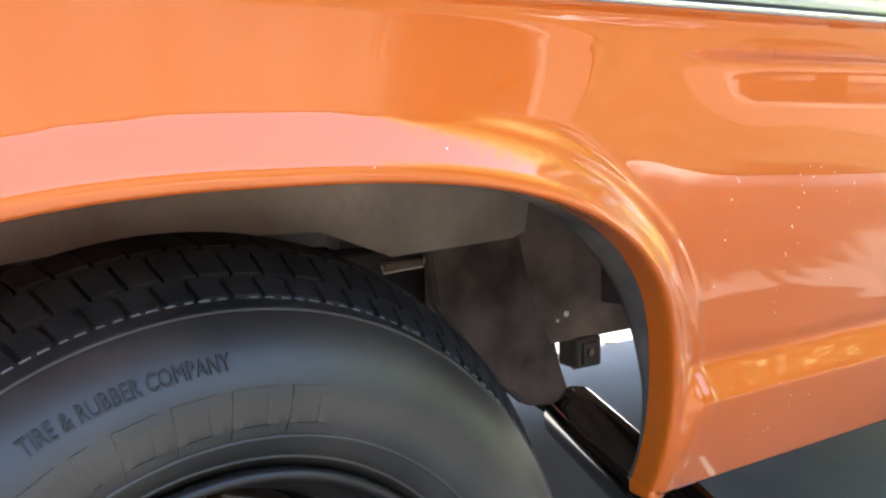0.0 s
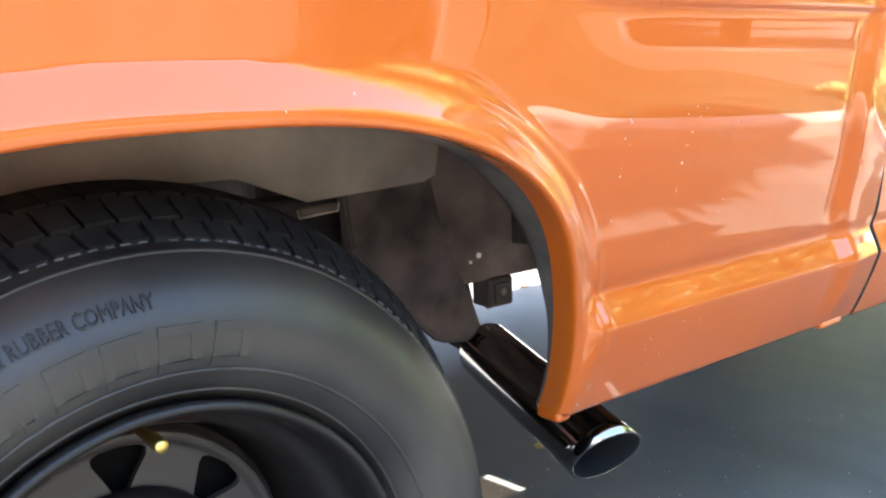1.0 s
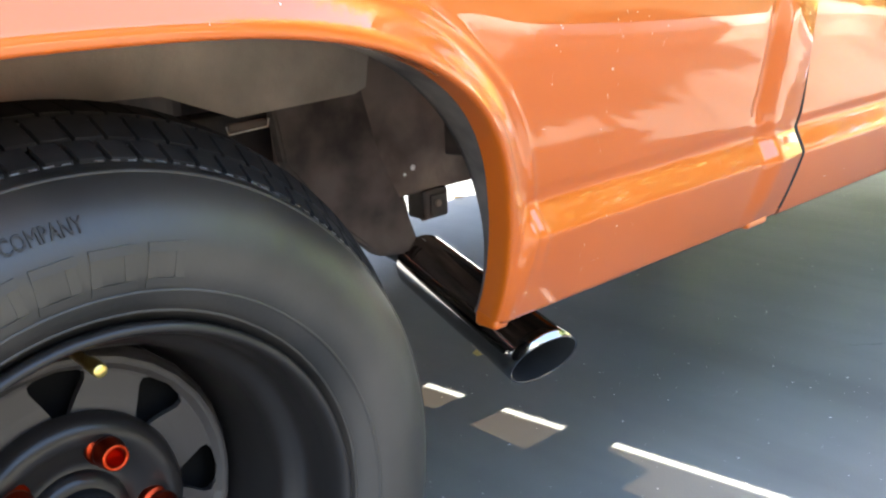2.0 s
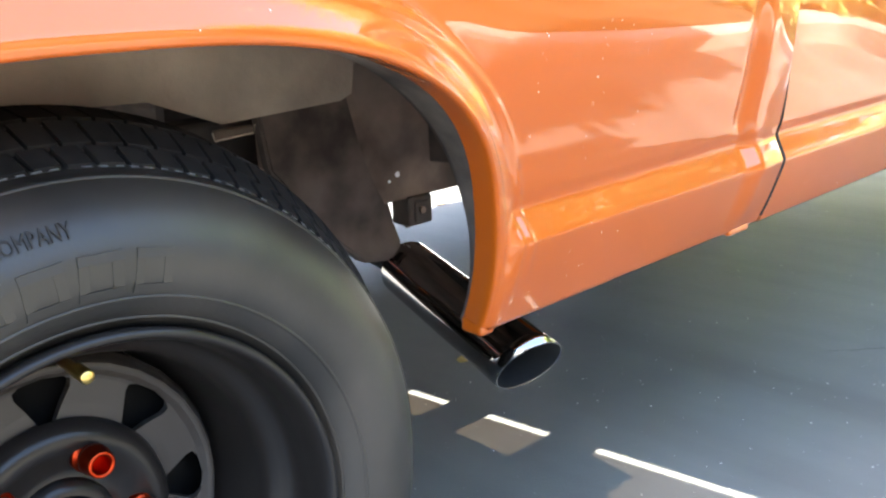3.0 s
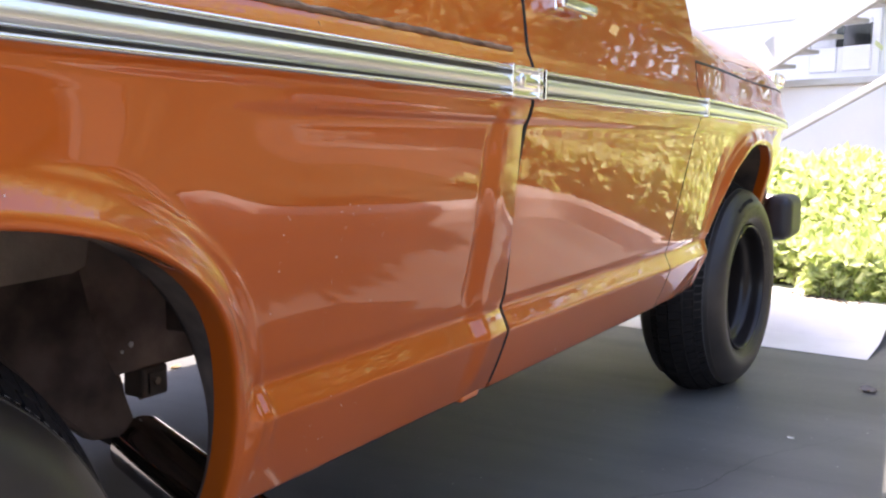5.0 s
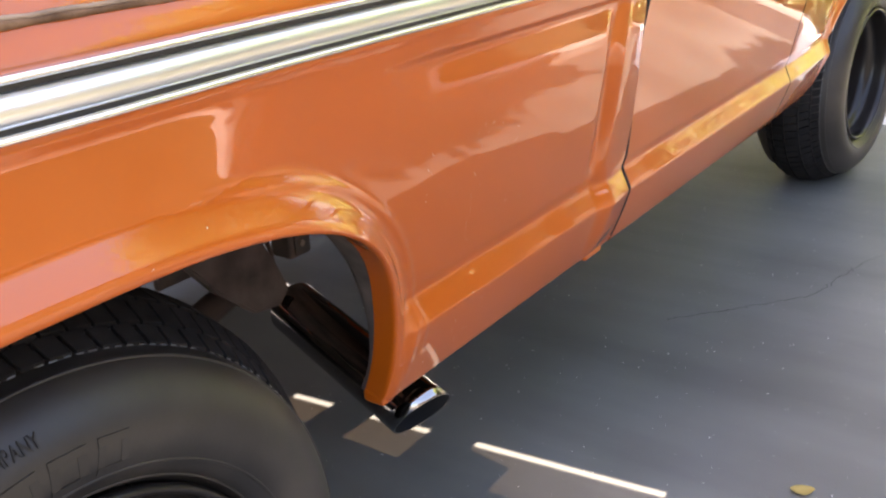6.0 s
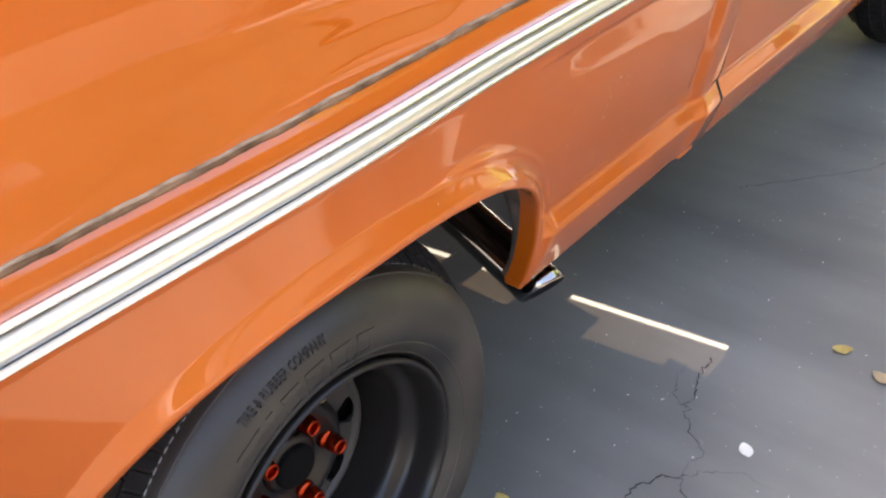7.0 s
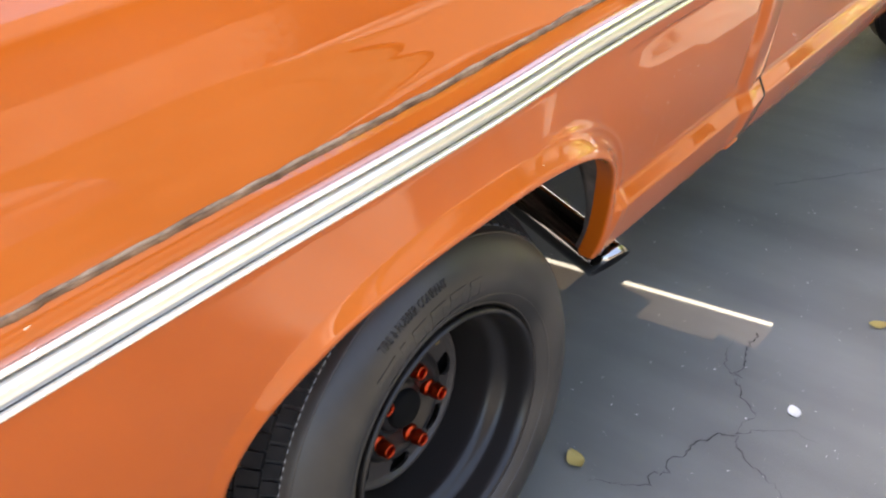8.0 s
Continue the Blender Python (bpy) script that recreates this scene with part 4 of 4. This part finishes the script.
YS = np.linspace(.1, RUN_S[-1] - .1, 260)
strip_along("apron", [(-.55, .003), (-.30, .022), (-.02, .112), (.02, .124), (.12, .126)], CONCRETE, "pale sunlit concrete apron sloping to the walk", "apron", np.linspace(4, 9.4, 60))
strip_along("kerb", [(0, -.02), (.006, .10), (.02, .118), (.10, .122), (.105, .11)], KERB, "weathered concrete kerb round the driveway", "kerb", YS)
strip_along("pavement", [(.105, .11), (.11, .120), (.40, .125), (.41, .10)], CONCRETE, "sunlit pale concrete strip behind the kerb", "pavement", np.linspace(.1, 9.6, 160))
strip_along("garden_bed", [(.105, .10), (.41, .108), (3.2, .18), (3.3, -.02)], SOIL, "bare soil of the planting bed", "soil", np.linspace(.1, 10.6, 160))


def hedge():
    """Broad-leaved shrubs: many small folded leaves on short twigs."""
    rh = np.random.RandomState(8)
    nleaf = 50000
    s0, s1 = 5.2, 10.5
    yy = rh.uniform(s0, s1, nleaf)
    off = .34 - .20 * S(9.3, 9.7, yy) + 1.5 * rh.rand(nleaf)**1.5
    # a low fringe of leaves leaning over the kerb at the bend
    low = rh.rand(nleaf) < .16
    yy[low] = rh.uniform(9.0, 10.25, low.sum())
    off[low] = rh.uniform(.10, .34, low.sum())
    x, y = walk_line(off, yy)
    lump = .5 + .5 * np.sin(yy * 5.1 + 1.3 * np.sin(yy * 2.3)) * np.sin(off * 4 + yy * 3.7)
    top = .13 + .40 * S(.30, 1.15, off) + .12 * lump + .34 * S(9.3, 10.2, yy) * S(.3, 1.0, off) + .35 * S(9.4, 10.2, yy) * S(.8, 1.5, off)
    top = top * (1 - .72 * S(9.98, 10.12, yy))
    z = .12 + top * (1 - rh.rand(nleaf)**4 * .9)
    z[low] = .125 + .20 * rh.rand(low.sum())
    z[(yy > 10.06) & (off > .42)] = -.2
    ln = rh.uniform(.045, .092, nleaf)
    yaw, pit, rol = rh.uniform(0, 2 * math.pi, nleaf), rh.normal(.05, .85, nleaf), rh.normal(0, .85, nleaf)
    dirx = np.stack([np.cos(yaw) * np.cos(pit), np.sin(yaw) * np.cos(pit), np.sin(pit)], 1)
    side = np.stack([-np.sin(yaw), np.cos(yaw), np.sin(rol)], 1)
    side /= np.linalg.norm(side, axis=1)[:, None]
    up = np.cross(dirx, side)
    keep = z > 0
    x, y, z, ln, dirx, side, up = x[keep], y[keep], z[keep], ln[keep], dirx[keep], side[keep], up[keep]
    nleaf = len(x)
    c = np.stack([x, y, z], 1)
    L, W = ln[:, None], (ln * .33)[:, None]
    pts = [c, c + dirx * L * .4 + side * W + up * W * .35, c + dirx * L, c + dirx * L * .4 - side * W + up * W * .35]
    v = np.stack(pts, 1).reshape(-1, 3)
    k = np.arange(nleaf)[:, None] * 4
    f = np.concatenate([k + np.array([[0, 1, 2]]), k + np.array([[0, 2, 3]])])
    me = bpy.data.meshes.new("hedge")
    me.from_pydata(v.tolist(), [], f.tolist())
    me.materials.append(HEDGE)
    ob = tagged(new("hedge", me), "sunlit yellow green broad leaved hedge behind kerb", "hedge", kind="stuff")
    bm = bmesh.new()
    for i in range(0, nleaf, 40):
        p = Vector((x[i], y[i], .1))
        q = Vector((x[i] + rh.normal(0, .05), y[i] + rh.normal(0, .05), z[i]))
        vs = [bm.verts.new(p + Vector((.004, 0, 0))), bm.verts.new(p - Vector((.004, 0, 0))), bm.verts.new(p + Vector((0, .006, 0))), bm.verts.new(q)]
        for t in ((0, 1, 3), (1, 2, 3), (2, 0, 3)):
            bm.faces.new([vs[w] for w in t])
    part("twigs", bm, TWIG, ob)
    return ob


hedge()

# ---- white house with an outside stair, beyond the hedge ----
house = thing("house", "white painted house with outside timber stair", "house", (8.7, .4, 0))
house.rotation_euler = (0, 0, radians(-28))
part("lower_wall", box_bm(0, .25, -.8, 9, 0, 1.36, .01), WHITE_WALL, house, "bright white lower wall")
part("upper_wall", box_bm(.55, .8, -.8, 9, 1.36, 5.5), WHITE_WALL, house)
part("deck_edge", box_bm(-.06, .56, -.8, 9, 1.36, 1.42, .01), GREY_WOOD, house, "grey deck edge board")
for k in range(6):
    z0 = 1.45 + k * .62
    part("siding_board", box_bm(.53, .552, -.8, 9, z0, z0 + .60, .006), WHITE_WALL, house)
fd = part("front_door", box_bm(.50, .54, .20, 1.02, 1.43, 3.45, .01), WHITE_WALL, house, "panelled white door")
for (a, b, c, d) in ((.28, .58, 1.52, 2.0), (.64, .94, 1.52, 2.0), (.28, .94, 2.1, 2.6)):
    part("door_panel", box_bm(.488, .502, a, b, c, d, .012), WHITE_WALL, fd)
part("door_light", box_bm(.488, .502, .28, .94, 1.75, 1.95, .004), GLASS, fd)
part("roof", box_bm(-.8, 5, -1.2, 9.5, 5.5, 5.7, .02), ROOF, house)


def slope_board(name, y0, z0, y1, z1, x, deep, thick, material):
    """A board along a sloping line in the wall's plane."""
    bm = bmesh.new()
    for xx in (x, x + thick):
        for (y, z) in ((y0, z0), (y1, z1)):
            for dz in (0, deep):
                bm.verts.new((xx, y, z + dz))
    bm.verts.ensure_lookup_table()
    for f in ((0, 1, 3, 2), (4, 6, 7, 5), (0, 4, 5, 1), (2, 3, 7, 6), (0, 2, 6, 4), (1, 5, 7, 3)):
        bm.faces.new([bm.verts[i] for i in f])
    bmesh.ops.recalc_face_normals(bm, faces=bm.faces)
    bmesh.ops.bevel(bm, geom=bm.edges[:], offset=.008, segments=1, affect='EDGES')
    return part(name, bm, material, house)


slope_board("stair_stringer", 1.35, 1.20, -.6, 2.13, -.35, .30, .05, GREY_WOOD)
slope_board("stair_rail", 1.35, .50, -.6, 1.42, -.32, .07, .05, GREY_WOOD)
for k in range(9):
    t = k / 8
    part("tread", box_bm(-.30, .02, 1.35 - 1.95 * t - .14, 1.35 - 1.95 * t + .12, 1.30 + .93 * t, 1.335 + .93 * t, .006), GREY_WOOD, house)

# ---- tan house across the drive, seen only as a reflection ----
near_house = thing("tan_house", "dull brown stucco house with brown roof across the drive", "house", (0, -8.6, 0))
part("wall", box_bm(-10, 30, -.3, 0, 0, 2.9, .01), CREAM_WALL, near_house)
part("eave", box_bm(-10.5, 30.5, -1, .6, 2.9, 3.05, .02), ROOF, near_house)
bm = bmesh.new()
v = [bm.verts.new(p) for p in ((-10.5, .6, 3.05), (30.5, .6, 3.05), (30.5, -3.6, 4.75), (-10.5, -3.6, 4.75))]
bm.faces.new(v)
part("roof", bm, ROOF, near_house)


# unseen wall beyond the truck's far side, added to keep low sky off the ground
part("coping", box_bm(-10, 9.3, -.04, .29, 2.5, 2.58, .015), KERB,
     tagged(obj_from("wall_north", box_bm(-10, 9.3, 0, .25, 0, 2.5, .01), CREAM_WALL), "unseen brown stucco wall with a coping, added to block low sky", "wall", kind="structure"))
bpy.data.objects["wall_north"].location = (0, 6.4, 0)

# paving added across the drive; its patches make soft bands, seen only as reflections
PAVING = mat("weathered_paving", (0.2, 0.19, 0.17), 0.9)
vary(PAVING, (0.05, 0.048, 0.035), (0.27, 0.25, 0.22), .9, 5, None, .38, .66, "Object", (.35, 1.6, 1))
bump(PAVING, 30, 0.4, 0.004)
tagged(obj_from("pavement_forecourt", box_bm(-9, 1.3, -6.6, -3.6, .02, .158, .01), PAVING), "wide patchy paving added before the house for reflected bands", "forecourt", kind="structure")
tagged(obj_from("pavement_path", box_bm(4.4, 16, -6.4, -2.9, .02, .156, .01), PAVING), "patchy paving added beyond the lawn for reflected bands", "path", kind="structure")

# ---- lawn and trees beyond the kerb, seen only as reflections ----
LAWN = mat("dry_lawn", (0.07, 0.075, 0.03), 0.95)
vary(LAWN, (0.026, 0.032, 0.010), (0.065, 0.062, 0.026), 3, 8)
strip_along("lawn", [(.105, .11), (.12, .124), (.45, .128), (9.0, .16), (9.1, -.02)], LAWN, "dull dry lawn behind the kerb", "lawn", np.linspace(10.30, RUN_S[-1] - .1, 90))
BARK = mat("grey_bark", (0.13, 0.10, 0.08), 0.95)
bump(BARK, 18, 0.8, 0.02, 6, (1, 1, .25))


def tree(at, height, seed, clear=.06):
    rt = np.random.RandomState(seed)
    t = thing("tree", "leafy green shade tree on the lawn", "tree", (*at, 0), "garden trees")
    pts = [(0, 0, 0), (.03, .02, height * .2), (-.05, .05, height * .4), (.02, 0, height * .62), (.1, .05, height * .85)]
    part("trunk", tube_bm(pts, [.20, .16, .13, .09, .03], 12), BARK, t, "", True)
    ends = []
    for k in range(9):
        a, z0 = k * 2.4, height * (.36 + .05 * k)
        L = height * rt.uniform(.22, .34)
        e = Vector((math.cos(a) * L, math.sin(a) * L, z0 + L * .6))
        part("limb", tube_bm([(0, 0, z0), e * .5 + Vector((0, 0, z0 * .5 - .05)), e], [.06, .04, .012], 8), BARK, t, "", True)
        ends.append(e)
    n = 20000
    pick = np.array([[*e] for e in ends])[rt.randint(0, len(ends), n)]
    c = pick + rt.normal(0, 1, (n, 3)) * np.array([.20, .20, .20]) * height * .55
    c = c[c[:, 2] > height * clear]
    n = len(c)
    d1, d2 = rt.normal(0, 1, (n, 3)), rt.normal(0, 1, (n, 3))
    d1 /= np.linalg.norm(d1, axis=1)[:, None]
    d2 -= (d2 * d1).sum(1)[:, None] * d1
    d2 /= np.linalg.norm(d2, axis=1)[:, None]
    L = rt.uniform(.10, .20, n)[:, None]
    v = np.stack([c, c + d1 * L * .5 + d2 * L * .3, c + d1 * L, c + d1 * L * .5 - d2 * L * .3], 1).reshape(-1, 3)
    f = np.arange(n * 4).reshape(n, 4)
    me = bpy.data.meshes.new("crown")
    me.from_pydata(v.tolist(), [], f.tolist())
    me.materials.append(HEDGE)
    o = new("crown", me)
    o.parent = t
    tagged(o, kind="stuff")


tree((9.6, -4.4), 6.3, 3)
# added tree that screens bright sky from the door and bonnet reflections
tree((10.2, -1.9), 5.8, 9, .10)
tree((8.9, -5.6), 5.9, 14)
tree((9.4, -7.5), 5.9, 5)


def overhang():
    """An unseen tree with a long limb, added to drop shade on the drive."""
    rt = np.random.RandomState(12)
    t = thing("tree", "unseen tree with one long limb, added to shade the drive", "tree", (-4.5, 5.2, 0), "garden trees")
    part("trunk", tube_bm([(0, 0, 0), (.05, -.05, 1.6), (.2, -.2, 3.0)], [.24, .19, .15], 12), BARK, t, "", True)
    part("limb", tube_bm([(.2, -.2, 2.95), (2.0, -1.8, 4.0), (4.6, -3.6, 4.5), (6.8, -4.3, 4.6)], [.13, .09, .05, .015], 10), BARK, t, "", True)
    part("limb", tube_bm([(4.6, -3.6, 4.5), (6.4, -3.3, 4.6), (8.0, -3.05, 4.55), (8.7, -2.8, 4.5)], [.05, .04, .025, .01], 10), BARK, t, "", True)
    # leaf clusters placed by where their shade must fall
    n = 9000
    c = np.stack([6.60 + rt.uniform(-1, 1, n) * 1.0, -4.16 + .10 * (rt.uniform(-1, 1, n)) + rt.uniform(-.20, .20, n) + rt.normal(0, .03, n), 4.5 + rt.normal(0, .05, n)], 1)
    c[:, 1] += .05 * np.sin(c[:, 0] * 5) - .08 * (c[:, 0] - 6.0)
    fore = np.stack([8.58 + rt.uniform(-.27, .27, 5000), -2.95 + rt.uniform(-.62, .62, 5000), 4.5 + rt.normal(0, .05, 5000)], 1)
    fore[:, 0] += .12 * (fore[:, 1] + 2.95)
    c = np.concatenate([c, fore])
    n = len(c)
    d1, d2 = rt.normal(0, 1, (n, 3)), rt.normal(0, 1, (n, 3))
    d1 /= np.linalg.norm(d1, axis=1)[:, None]
    d2 -= (d2 * d1).sum(1)[:, None] * d1
    d2 /= np.linalg.norm(d2, axis=1)[:, None]
    L = rt.uniform(.07, .13, n)[:, None]
    v = np.stack([c, c + d1 * L * .5 + d2 * L * .3, c + d1 * L, c + d1 * L * .5 - d2 * L * .3], 1).reshape(-1, 3)
    me = bpy.data.meshes.new("crown")
    me.from_pydata(v.tolist(), [], np.arange(n * 4).reshape(n, 4).tolist())
    me.materials.append(HEDGE)
    o = new("crown", me)
    o.parent = t
    tagged(o, kind="stuff")


overhang()

# strip of dry litter on the sunlit apron
bm = bmesh.new()
rl = random.Random(31)
for _ in range(160):
    t = rl.random()
    x, y = 4.30 - .17 * t + rl.gauss(0, .03), .17 - .30 * t + rl.gauss(0, .03)
    L, a = rl.uniform(.008, .03), rl.uniform(0, 6.28)
    dx, dy = math.cos(a) * L, math.sin(a) * L
    base = .1275
    p = [bm.verts.new(q) for q in ((x, y, base), (x + dx, y + dy, base), (x + dx * .6 - dy * .3, y + dy * .6 + dx * .3, base + .006))]
    bm.faces.new(p)
tagged(obj_from("leaf_litter", bm, SOIL), "thin line of dry leaf litter on the pale apron", "leaf litter", kind="stuff")
